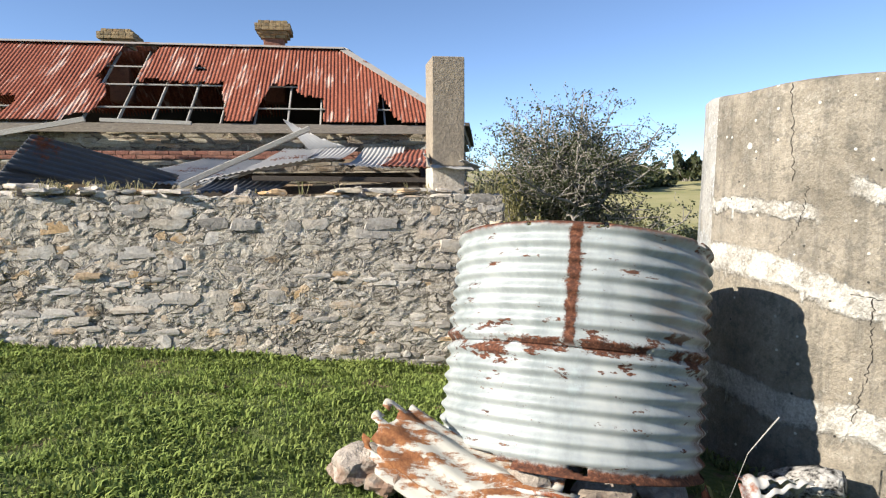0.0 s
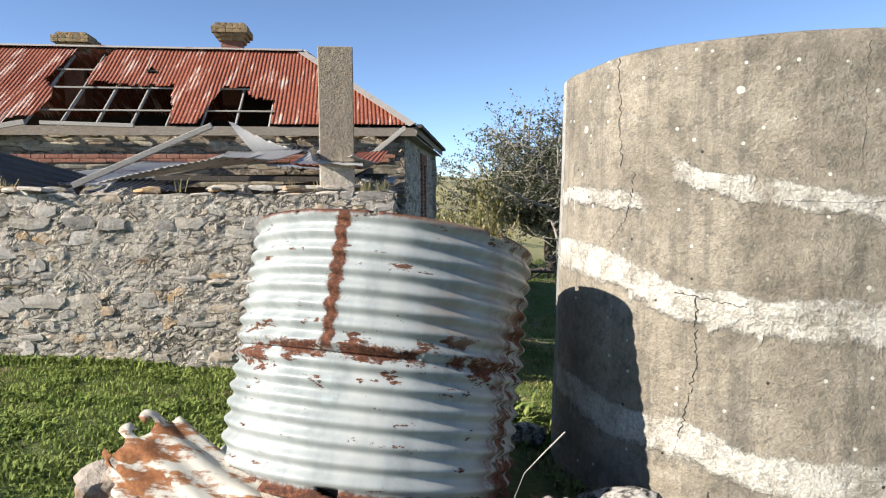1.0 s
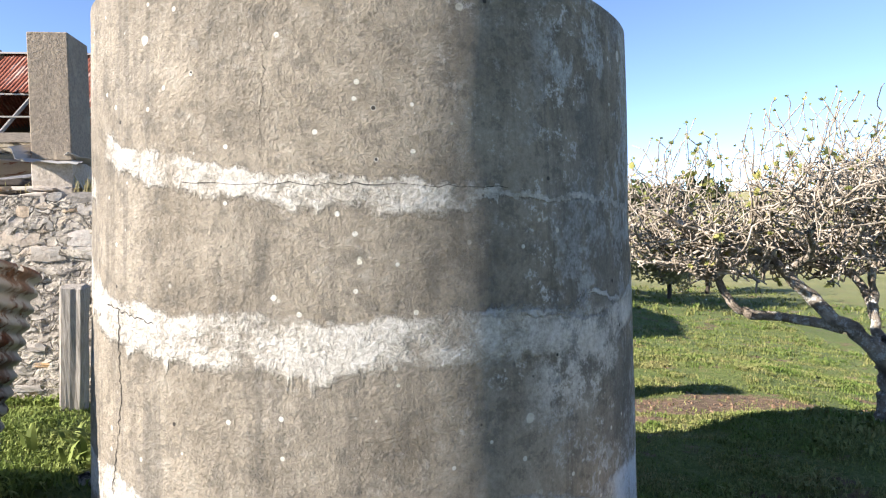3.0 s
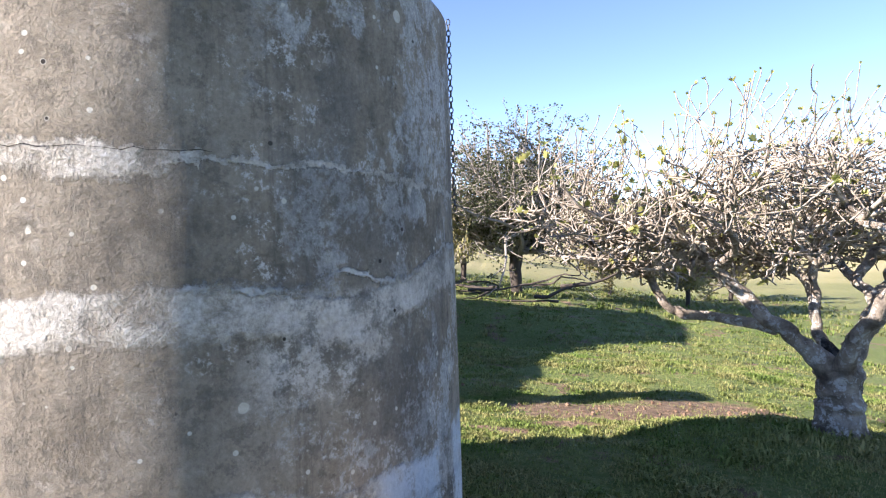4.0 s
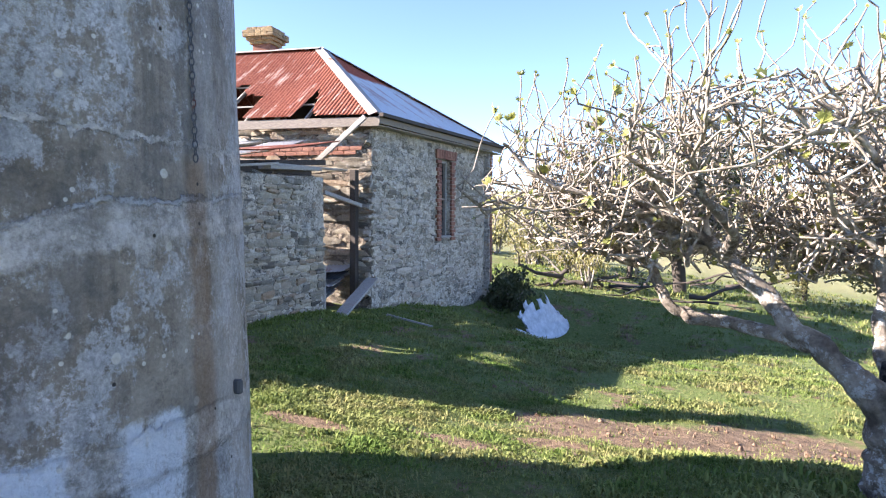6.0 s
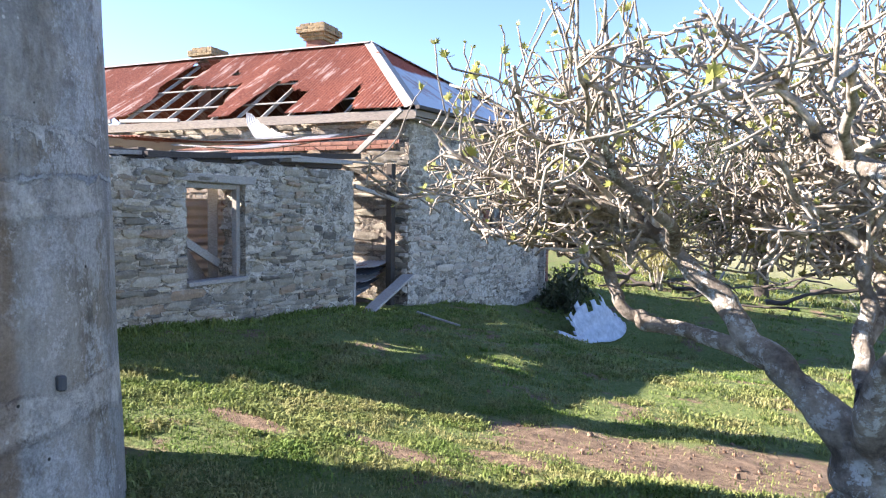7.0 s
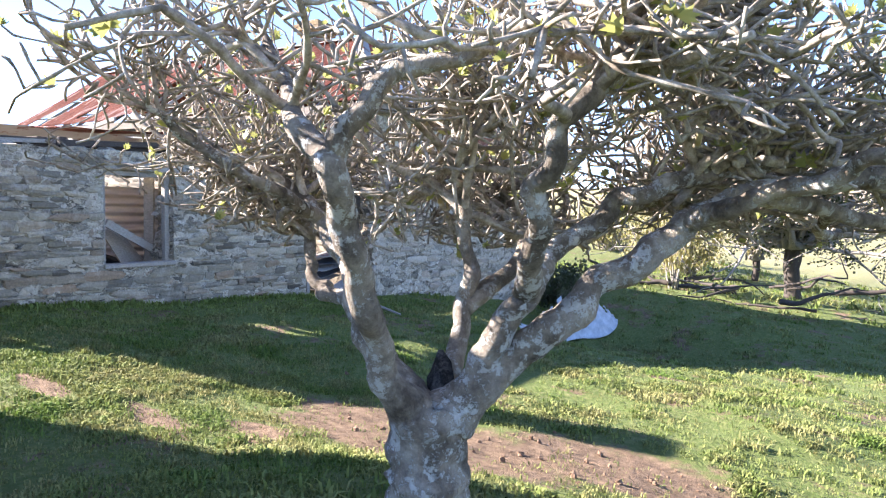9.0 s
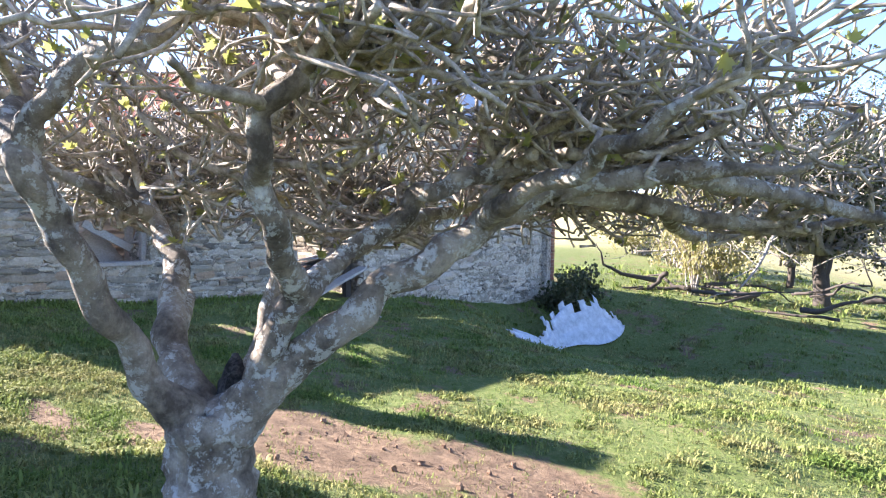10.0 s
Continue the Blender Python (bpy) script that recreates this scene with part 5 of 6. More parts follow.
    for p, d in tips:
        if rng.random() < 0.9:
            size = rng.choice((0.02, 0.026, 0.033, 0.04)) if p.z > 1.95 else rng.choice((0.025, 0.032, 0.042, 0.054, 0.066))
            for k in range(rng.randint(2, 5)):
                leaf(leaves, p - TREE, d.normalized() + Vector((rng.gauss(0, 0.8), rng.gauss(0, 0.8), rng.gauss(0.3, 0.5))), size * rng.uniform(0.7, 1.3), rng)
    tagged(sheet("crown_wood", wood.v, wood.f, TWIG_BARK, tree, smooth=True), kind="stuff")
    tagged(sheet("leaves", leaves.v, leaves.f, LEAF, tree, "young yellow-green lobed leaves"), kind="stuff")
    return tree


CROWN = (7.0, 7.15, 1.35, 2.7, 2.5, 1.2)
FIG = build_fig("fig_tree", Matrix.Translation(TREE), FIG_BOUGHS, 11, (255, 2150, 780, 240, 3000), CROWN, "gnarled pale-barked fig tree with sparse young leaves on bare earth")


def thicket(name, x, y, wide, tall, seed, stems, leaves, wood, leaf_mat, label, leaf_size=0.09, clear=0.0):
    """A bushy tree far off: forking stems and a ragged crown of many small leaves."""
    rng = random.Random(seed)
    tree = thing(name, Matrix.Translation((x, y, hill(x, y))), label, "bush")
    sticks, crown, ends = Heap(), Heap(), []
    for k in range(stems):
        a = rng.uniform(0, 2 * math.pi)
        way = Vector((math.cos(a) * rng.uniform(0.1, 1.0) * wide / tall, math.sin(a) * rng.uniform(0.1, 1.0) * wide / tall, 1))
        path = crooked((rng.gauss(0, wide * 0.05), rng.gauss(0, wide * 0.05), -0.1), way, tall * rng.uniform(0.55, 1.0), tall * 0.016, tall * 0.003, rng, 0.30, 0.02, 12)
        sticks.add(*tube([p for p, r in path], [r for p, r in path], 5))
        for p, r in path[4:]:
            for q in range(2):
                twig = crooked(p, Vector((rng.gauss(0, 1), rng.gauss(0, 1), rng.gauss(0.4, 0.7))), tall * rng.uniform(0.08, 0.26), r * 0.55, tall * 0.0016, rng, 0.5, 0.02, 6)
                sticks.add(*tube([s for s, t in twig], [t for s, t in twig], 4))
                ends += [s for s, t in twig[1:]]
    for k in range(leaves):
        p = rng.choice(ends) + Vector((rng.gauss(0, 0.1), rng.gauss(0, 0.1), rng.gauss(0, 0.1)))
        s = leaf_size * rng.uniform(0.5, 1.4)
        q = Euler((rng.uniform(0, 6), rng.uniform(0, 6), rng.uniform(0, 6))).to_matrix()
        crown.add([p + q @ Vector(c) * s for c in ((0, 0, 0), (0.5, 0.4, 0.1), (0, 1, 0), (-0.5, 0.4, 0.1))], [(0, 1, 2, 3)])
    top = max(p.z for p in ends)
    reach = sorted(math.hypot(p.x, p.y) for p in ends)[int(len(ends) * 0.97)]
    for p in sticks.v + crown.v:
        p.x, p.y, p.z = p.x * wide / 2 / reach, p.y * wide / 2 / reach, p.z * tall / top
    if clear:
        for p in sticks.v + crown.v:
            p.z = clear + p.z * (tall - clear) / tall
        for way in ((0.3, 0.1), (-0.35, 0.2), (0.05, -0.3)):
            path = [Vector((way[0] * tall * 0.07 * q, way[1] * tall * 0.07 * q, -0.15 + (clear + 0.5) * q)) + Vector((noise.noise((q * 3, seed, 0)), noise.noise((q * 3, seed, 4)), 0)) * 0.12 for q in np.linspace(0, 1, 9)]
            v, f = tube(path, [tall * (0.030 - 0.016 * q) for q in np.linspace(0, 1, 9)], 9, 0.12, rng)
            sheet("trunk", v, f, WOOD_DARK, tree, "dark leaning trunk", smooth=True)
    tagged(sheet("brushwood", sticks.v, sticks.f, wood, tree, smooth=True), kind="stuff")
    tagged(sheet("leaves", crown.v, crown.f, leaf_mat, tree), kind="stuff")
    return tree


LEAF_DARK = leaf_colour("small_dark_leaf", (0.035, 0.045, 0.02), (0.06, 0.07, 0.03), (0.10, 0.10, 0.05))
LEAF_TAN = leaf_colour("dry_olive_leaf", (0.16, 0.16, 0.06), (0.26, 0.24, 0.10), (0.34, 0.29, 0.14))
BARK_DARK = wood_like("dark_bush_bark", (0.40, 0.36, 0.31), (0.13, 0.115, 0.10))
thicket("bush", 4.95, 26.4, 8.6, 7.0, 3, 120, 42000, BARK_DARK, LEAF_DARK, "dark dense twiggy tree with bare outer twigs", 0.09, 1.6)
for x, y, w, h, s in ((2.4, 23.5, 2.2, 3.8, 4), (0.5, 31, 4.5, 4.2, 5), (2.6, 33, 4.5, 4.2, 6), (-2.5, 35, 5.0, 4.2, 7), (9.5, 33, 5.0, 3.2, 8), (12.5, 31, 4.5, 3.0, 9), (16, 36, 6, 3.6, 10), (-6.5, 40, 6, 3.5, 12)):
    thicket("bush", x, y, w, h, s, 20, 3800, BARK_DARK, LEAF_TAN, "tawny olive scrub bush in the pasture", 0.13, 0.0 if x < 2.5 else 0.9)


far_rng = random.Random(31)
for k in range(7):
    turn, away = radians(far_rng.uniform(14.5, 25)), far_rng.uniform(150, 230)
    x, y = away * math.sin(turn), away * math.cos(turn)
    thicket("far_tree", x, y, far_rng.uniform(9, 18), far_rng.uniform(4, 7), 40 + k, 10, 700, BARK_DARK, LEAF_DARK, "dark distant tree on the low hill", 1.0)


# made-up shrubs standing in for the dark debris at the house foot
thicket("shrub", 1.15, 18.6, 1.2, 0.6, 61, 14, 1500, BARK_DARK, LEAF_DARK, "dark scraggy shrub standing in for debris at the house foot", 0.07)
thicket("shrub", 0.9, 19.6, 1.2, 0.6, 62, 14, 1500, BARK_DARK, LEAF_DARK, "dark scraggy shrub standing in for debris at the house foot", 0.07)


# ---- grass ----
def blades(name, spots, heights, material, seed, per, label, spread=0.035, parent=None, stout=1.0):
    """Tufts of bent blades at the spots, in one mesh."""
    rng = np.random.default_rng(seed)
    n = len(spots) * per
    root = np.repeat(np.array(spots, float), per, axis=0)
    root[:, :2] += rng.normal(0, spread, (n, 2))
    tall = np.repeat(np.array(heights, float), per) * rng.uniform(0.45, 1.2, n)
    turn = rng.uniform(0, 2 * math.pi, n)
    way = np.stack([np.cos(turn), np.sin(turn)], 1)
    lean = rng.uniform(0.2, 1.3, n)[:, None]
    half = (tall * 0.08 + 0.0022)[:, None] * stout
    side = np.stack([-way[:, 1], way[:, 0]], 1) * half
    v = np.zeros((n, 5, 3))
    v[:, :, :] = root[:, None, :]
    v[:, 0, :2] -= side
    v[:, 1, :2] += side
    mid = way * lean * tall[:, None] * 0.4
    v[:, 2, :2] += mid + side * 0.85
    v[:, 3, :2] += mid - side * 0.85
    v[:, 4, :2] += way * lean * tall[:, None] * 1.05
    v[:, 0, 2] -= 0.01
    v[:, 1, 2] -= 0.01
    v[:, 2, 2] += tall * 0.6
    v[:, 3, 2] += tall * 0.6
    v[:, 4, 2] += tall * (1.0 - 0.35 * lean[:, 0])
    me = bpy.data.meshes.new(name)
    me.vertices.add(n * 5)
    me.vertices.foreach_set("co", v.ravel())
    base = np.arange(n)[:, None] * 5
    loops = np.concatenate([base + np.array([[0, 1, 2, 3]]), base + np.array([[3, 2, 4]])], 1).ravel()
    me.loops.add(len(loops))
    me.loops.foreach_set("vertex_index", loops.astype(np.int32))
    me.polygons.add(n * 2)
    starts = (np.arange(n)[:, None] * 7 + np.array([[0, 4]])).ravel()
    me.polygons.foreach_set("loop_start", starts.astype(np.int32))
    me.update(calc_edges=True)
    me.validate()
    ob = link(name, me, material, parent)
    return tagged(ob, label, "grass", kind="stuff")


def bare_soil(x, y):
    return any(((x - cx) / rx) ** 2 + ((y - cy) / ry) ** 2 < 1.0 + 0.9 * noise.noise((x * 2.2, y * 2.2, 4)) for cx, cy, rx, ry in BARE)


def built_on(x, y):
    if math.hypot(x - TANK.x, y - TANK.y) < 1.24:
        return True
    u = (x - CORNER[0]) * math.cos(radians(9.5)) + (y - CORNER[1]) * math.sin(radians(9.5))
    v = -(x - CORNER[0]) * math.sin(radians(9.5)) + (y - CORNER[1]) * math.cos(radians(9.5))
    return (u < 0.0 and v > 0.0 and v < 14 and x < 0.56 - 0.087 * (y - 6.27)) or math.hypot(x - TREE.x, y - TREE.y) < 0.16


def grow_grass():
    rng = random.Random(77)
    spots, tall, rough, rough_tall = [], [], [], []
    for x0, x1, y0, y1, density, high in ((-4.6, 1.2, 2.2, 6.3, 900, 0.038), (0.4, 4.5, 4.5, 9, 800, 0.030), (3.2, 9.6, 4.8, 9, 1150, 0.024), (0.2, 10.5, 9, 14, 260, 0.042), (0.3, 13, 14, 22, 75, 0.065), (-2, 20, 22, 40, 11, 0.14)):
        for k in range(int((x1 - x0) * (y1 - y0) * density)):
            x, y = rng.uniform(x0, x1), rng.uniform(y0, y1)
            thick = 0.9 * noise.noise((x * 1.1, y * 1.1, 9)) + 0.8 * noise.noise((x * 3.1, y * 3.1, 2))
            if built_on(x, y) or rng.random() > max(0.4 if x < 1.2 else 0.22, 0.72 + thick * 1.3) or (bare_soil(x, y) and rng.random() < 0.955):
                continue
            spots.append((x, y, hill(x, y)))
            tall.append(high * (0.8 + 1.1 * max(0, thick)) * rng.uniform(0.7, 1.3))
    m, nt, b = mat("grass_blade", 0.7)
    b.inputs["Specular IOR Level"].default_value = 0.12
    place = blend(nt, step(nt, grain(nt, 1.1, 4, 0.6), 0.35, 0.65), (0.15, 0.225, 0.055), (0.275, 0.29, 0.115))
    east = nd(nt, "SeparateXYZ", {0: nd(nt, "NewGeometry").outputs["Position"]}).outputs[0]
    lush = calc(nt, "MULTIPLY", step(nt, calc(nt, "ADD", east, calc(nt, "MULTIPLY", grain(nt, 1.6, 4, 0.6), 1.5)), 2.6, 1.0), 0.8)
    place = blend(nt, calc(nt, "MULTIPLY", step(nt, grain(nt, 1.7, 6, 0.7), 0.46, 0.60), 0.8), place, (0.34, 0.305, 0.15))
    place = blend(nt, lush, place, (0.25, 0.31, 0.09))
    own = ramp(nt, island(nt), (0.0, (0.45, 0.5, 0.4)), (0.6, (0.9, 0.95, 0.8)), (0.95, (0.97, 0.96, 0.83)), (1.0, (1.0, 0.95, 0.82)))
    col = blend(nt, 1.0, place, own, "MULTIPLY")
    paint(nt, b, col)
    tr = nd(nt, "BsdfTranslucent", {"Color": col})
    mix = nd(nt, "MixShader", {0: 0.22, 1: b.outputs[0], 2: tr.outputs[0]})
    nt.links.new(mix.outputs[0], nt.nodes["Material Output"].inputs[0])
    blades("grass", spots, tall, m, 5, 6, "short lush green pasture grass in tufts")
    # raised leafy clumps in the pasture
    clumps, clump_tall = [], []
    for k in range(190):
        cx, cy = rng.uniform(1.0, 9.5), rng.uniform(5.2, 12.5)
        if k > 140:
            cx, cy = rng.uniform(-4.2, 0.6), rng.uniform(3.0, 5.9)
        if built_on(cx, cy) or bare_soil(cx, cy) and rng.random() < 0.7 or math.hypot(cx - TANK.x, cy - TANK.y) < 1.5:
            continue
        r = rng.uniform(0.06, 0.2)
        for j in range(int(r * 420)):
            x, y = rng.gauss(cx, r * 0.6), rng.gauss(cy, r * 0.6)
            if bare_soil(x, y) and rng.random() < 0.96:
                continue
            clumps.append((x, y, hill(x, y)))
            clump_tall.append(rng.uniform(0.02, 0.035) + 0.03 * r / 0.2)
    blades("leafy_clump", clumps, clump_tall, m, 12, 5, "raised leafy green clumps in the pasture", 0.011)
    # longer grass along the feet of walls, tanks and trunk
    for k in range(900):
        t = rng.uniform(0, 2 * math.pi)
        r = 1.25 + abs(rng.gauss(0, 0.06))
        rough.append((TANK.x + r * math.cos(t), TANK.y + r * math.sin(t)))
    for k in range(1500):
        s = rng.uniform(0, 5.2)
        rough.append((CORNER[0] - s * 0.986 + 0.02, CORNER[1] - s * 0.165 - 0.03 - abs(rng.gauss(0, 0.07))))
    for k in range(900):
        s = rng.uniform(0, 1)
        rough.append((CORNER[0] + (SIDE_END[0] - CORNER[0]) * s + 0.04 + abs(rng.gauss(0, 0.1)), CORNER[1] + (SIDE_END[1] - CORNER[1]) * s))
    for cx, cy, r, k in ((6.9, 6.4, 0.28, 260), (1.35, 5.3, 0.3, 420), (1.55, 4.75, 0.22, 200), (1.35, 3.0, 0.14, 60), (0.7, 2.75, 0.25, 60), (1.65, 3.1, 0.16, 50), (7.35, 6.1, 0.2, 160), (6.2, 6.2, 0.25, 150), (4.3, 5.2, 0.5, 60)):
        rough += [(rng.gauss(cx, r), rng.gauss(cy, r)) for i in range(k)]
    weeds = [(rng.gauss(1.32, 0.17), rng.gauss(5.25, 0.2)) for k in range(420)]
    blades("weed_clump", [(x, y, hill(x, y)) for x, y in weeds], [rng.uniform(0.06, 0.2) for p in weeds], m, 18, 5, "bushy green weeds between the tanks and the wall", 0.03)
    rough = [(x, y, hill(x, y)) for x, y in rough]
    blades("long_grass", rough, [rng.choice((0.025, 0.035, 0.045, 0.06, 0.08)) for p in rough], m, 8, 4, "longer grass along the feet of the walls", 0.03)


grow_grass()


# ---- collapsed lean-to behind the yard wall ----
def board(name, a, b, w, h, material, label, category="plank"):
    bm = bmesh.new()
    beam(bm, a, b, w, h)
    return tagged(part(name, bm, material), label, category)


def lean_front(x):
    """Height of the drooping front edge of the lean-to roof."""
    return float(np.interp(x, (-3.0, -2.2, -1.5, -0.9, -0.2, 0.1), (1.76, 1.93, 2.06, 2.0, 1.95, 1.93)))


def build_bounce_floor():
    """Dark unseen floor, added to cut green light bouncing up inside the lean-to."""
    nx, ny, verts, faces = 30, 30, [], []
    for j in range(ny + 1):
        for i in range(nx + 1):
            u, v = i / nx, j / ny
            y_front = lambda x: CORNER[1] + (x - CORNER[0]) * math.tan(radians(9.5)) + 0.25
            x = -6.6 + u * (0.24 + 6.6 - 0.087 * v * 5.2)
            y = y_front(x) + v * (12.9 + 0.14 * x - y_front(x))
            verts.append((x, y, hill(x, y) + 0.05 + 0.03 * noise.noise((x * 3, y * 3, 2))))
    for j in range(ny):
        for i in range(nx):
            k = j * (nx + 1) + i
            faces.append((k, k + 1, k + nx + 2, k + nx + 1))
    earth = stone_like("bounce_cutting_earth", ((0.0, (0.07, 0.052, 0.037)), (1.0, (0.07, 0.052, 0.037))), stain=(0.13, 0.10, 0.07), relief_size=0.03)
    tagged(sheet("floor", verts, faces, earth, smooth=True), "unseen dark floor added to cut bounced light inside the ruined lean-to", "floor", kind="structure")


build_bounce_floor()


def build_lean_to():
    rng = random.Random(6)
    # roof sheets, each one lapped over the next
    x = -2.95
    i = 0
    while x < -0.1:
        w, y0, y1 = 0.76, 7.75 + (1.7 if i == 2 else 0.0) + rng.uniform(-0.12, 0.12) + 0.13 * (x + 3), 12.75 + 0.14 * x
        skew, drop = rng.uniform(-0.1, 0.1), rng.uniform(-0.02, 0.04)

        def place(a, b, h, x=x, y0=y0, y1=y1, skew=skew, i=i, drop=drop):
            s = b / (y1 - y0)
            px = x + a + skew * s + 0.02 * noise.noise((a * 2, b, i))
            z = lean_front(px) * (1 - s) + 2.48 * s - 0.10 * math.sin(math.pi * s) + 0.006 * (i % 2) - drop * s + 0.03 * noise.noise((a, b * 0.8, i + 3))
            return (px, y0 + b, z + h)

        ob = iron_sheet("roof_sheet", w, y1 - y0, place, ROOF_GREY if i != 3 else ROOF_RED, rows=20)
        tagged(ob, "pale grey corrugated sheet sagging over the ruined lean-to", "roof sheet", "fallen roof sheets")
        x += 0.72
        i += 1

    def flat(o, ax, ay, curl=0.0, twist=0.0):
        o, ax, ay = Vector(o), Vector(ax), Vector(ay)
        n = ax.cross(ay).normalized()
        ux, uy = ax.normalized(), ay.normalized()
        return lambda a, b, h: o + ux * a + uy * b + n * (h + curl * (b / ay.length - 0.5) ** 2 + twist * a * b + 0.015 * noise.noise((a * 2, b * 2, o.x)))

    for o, ax, ay, curl, material, label in (
            ((-4.55, 6.95, 1.95), (0.10, 0.33, 0.36), (1.05, 1.35, -0.42), 0.05, IRON_DARK, "dark corrugated sheet fallen across the wall top"),
            ((-4.7, 6.75, 1.66), (0.10, 0.33, 0.32), (0.9, 1.1, -0.14), 0.05, IRON_DARK, "dark corrugated sheet fallen behind the wall"),
            ((-4.3, 8.2, 1.78), (1.4, 0.1, -0.03), (0.1, 3.6, 0.45), 0.05, ROOF_GREY, "pale corrugated sheet lying in the ruined lean-to"),
            ((-2.75, 7.3, 1.66), (0.9, 0.15, 0.02), (0.05, 0.7, 0.14), 0.05, IRON_DARK, "bluish corrugated sheet lying on the wall top")):
        ob = iron_sheet("roof_sheet", Vector(ax).length, Vector(ay).length, flat(o, ax, ay, curl), material, rows=14, depth=0.016)
        tagged(ob, label, "roof sheet", "fallen roof sheets")
    # torn strip hanging from the eave
    def torn(a, b, h):
        s = b / 1.05
        return (-2.95 + 0.55 * s + a * (0.35 + 0.65 * s), 12.45 - 0.25 * math.sin(2.2 * s) + 0.25 * a, 3.0 - 0.62 * s + 0.28 * a * s - 0.12 * a + h)
    ob = iron_sheet("roof_sheet", 0.62, 1.05, torn, ROOF_GREY, rows=14, skip=lambda a, b: a > 0.25 + 0.4 * b + 0.05 * noise.noise((a * 9, b * 9, 0)))
    tagged(ob, "torn pale roof sheet curling down from the eave", "roof sheet", "fallen roof sheets")
    board("plank", (-2.84, 7.21, 1.74), (-1.49, 7.54, 2.38), 0.05, 0.06, WOOD_PALE, "pale weathered rafter leaning on the fallen sheets")
    board("plank", (-0.95, 6.52, 1.685), (0.06, 6.42, 1.69), 0.13, 0.03, WOOD_PALE, "bleached white board lying on the wall top")
    board("plank", (-0.75, 12.95, 2.16), (0.22, 12.98, 2.92), 0.05, 0.09, WOOD_PALE, "pale timber strut under the eave")
    board("gutter_board", (-8.2, 11.65, 2.62), (-6.35, 11.95, 2.97), 0.06, 0.09, WOOD_PALE, "pale gutter board hanging loose from the eave")
    board("gutter_board", (-6.1, 12.0, 2.96), (-4.55, 12.2, 2.91), 0.08, 0.07, WOOD_PALE, "pale gutter board hanging loose from the eave")
    for k, (a, b, w, h, m) in enumerate((((0.22, 7.1, 1.70), (-0.1, 11.7, 1.86), 0.10, 0.10, WOOD_DARK), ((0.34, 7.9, 1.72), (0.12, 9.6, 1.84), 0.06, 0.07, WOOD_DARK), ((0.26, 9.2, 1.78), (0.2, 10.4, 1.90), 0.12, 0.035, WOOD_GREY), ((0.30, 6.9, 1.68), (0.22, 7.9, 1.74), 0.1, 0.05, WOOD_GREY), ((-0.2, 8.2, 1.74), (-0.4, 12.6, 2.1), 0.09, 0.09, WOOD_DARK),
                                         ((0.16, 10.2, 1.84), (-0.1, 11.9, 1.92), 0.2, 0.05, WOOD_GREY), ((-3.2, 8.1, 1.66), (0.2, 8.5, 1.74), 0.08, 0.1, WOOD_DARK), ((-3.2, 10.2, 1.9), (0.1, 10.6, 1.92), 0.08, 0.1, WOOD_DARK),
                                         # last two beams take dark wood: shade under the sheets put into colour
                                         ((0.12, 10.4, 1.90), (-0.2, 13.0, 1.98), 0.10, 0.03, WOOD_GREY), ((-2.2, 7.75, 1.83), (-0.2, 7.95, 1.80), 0.12, 0.05, WOOD_DARK), ((-1.1, 8.0, 1.70), (0.0, 8.1, 1.80), 0.1, 0.06, WOOD_DARK))):
        board("beam", a, b, w, h, m, "old timber beam of the collapsed lean-to", "beam")
    bm = bmesh.new()
    block(bm, (0.19, 0.15, 1.35), Matrix.Translation((0.36, 6.05, 0.26)) @ pose(0, 0, 0, 0, 2, 14), 0.022, 0.02, rng)
    bmesh.ops.subdivide_edges(bm, edges=bm.edges, cuts=3, use_grid_fill=True)
    for p in bm.verts:
        p.co += Vector((noise.noise((p.co.x * 30, p.co.y * 30, p.co.z * 2)), noise.noise((p.co.x * 30, p.co.y * 30, p.co.z * 2 + 9)), 0)) * 0.014
    tagged(part("fence_post", bm, WOOD_SPLIT), "split weathered grey timber post against the stone wall", "post")
    board("door_post", (-0.10, 13.15, -0.55), (-0.10, 13.15, 2.0), 0.12, 0.12, WOOD_DARK, "dark timber post beside the doorway", "post")
    board("door_post", (0.04, 11.9, -0.5), (0.04, 11.9, 0.35), 0.06, 0.05, WOOD_GREY, "short broken grey timber post", "post")
    board("rail", (0.05, 11.9, 1.55), (0.05, 13.15, 1.35), 0.05, 0.07, WOOD_GREY, "weathered rail across the doorway", "rail")
    board("plank", (0.42, 11.75, -0.46), (0.22, 13.25, 0.02), 0.22, 0.045, WOOD_PALE, "pale plank leaning across the doorway")
    board("stick", (0.95, 12.4, -0.48), (1.9, 12.1, -0.57), 0.03, 0.03, WOOD_PALE, "thin pale stick lying in the grass", "stick")
    for k in range(5):
        o = (-0.9 + 0.05 * k, 12.0 + 0.1 * k, -0.25 + 0.09 * k)
        ob = iron_sheet("roof_sheet", 0.7, 0.9, flat(o, (0.9, 0.35, -0.1 + 0.05 * k), (-0.2, 0.9, 0.12), 0.05), IRON_DARK if k % 2 else ROOF_GREY, rows=8)
        tagged(ob, "bluish grey sheet in a heap inside the doorway", "roof sheet", "sheets in the doorway")
    # rusty partition and fallen sheet behind the window opening
    ob = iron_sheet("partition", 1.6, 3.2, flat((-1.15, 7.4, -0.3), (0.0, 0.1, 1.6), (-0.15, 3.1, 0), 0.0), corrugated_paint("rusty_brown_partition", (0.52, 0.47, 0.42), 0.72, rough=0.7), rows=14, pitch=0.13, depth=0.04)
    tagged(ob, "rusty brown corrugated iron partition inside the lean-to", "partition")
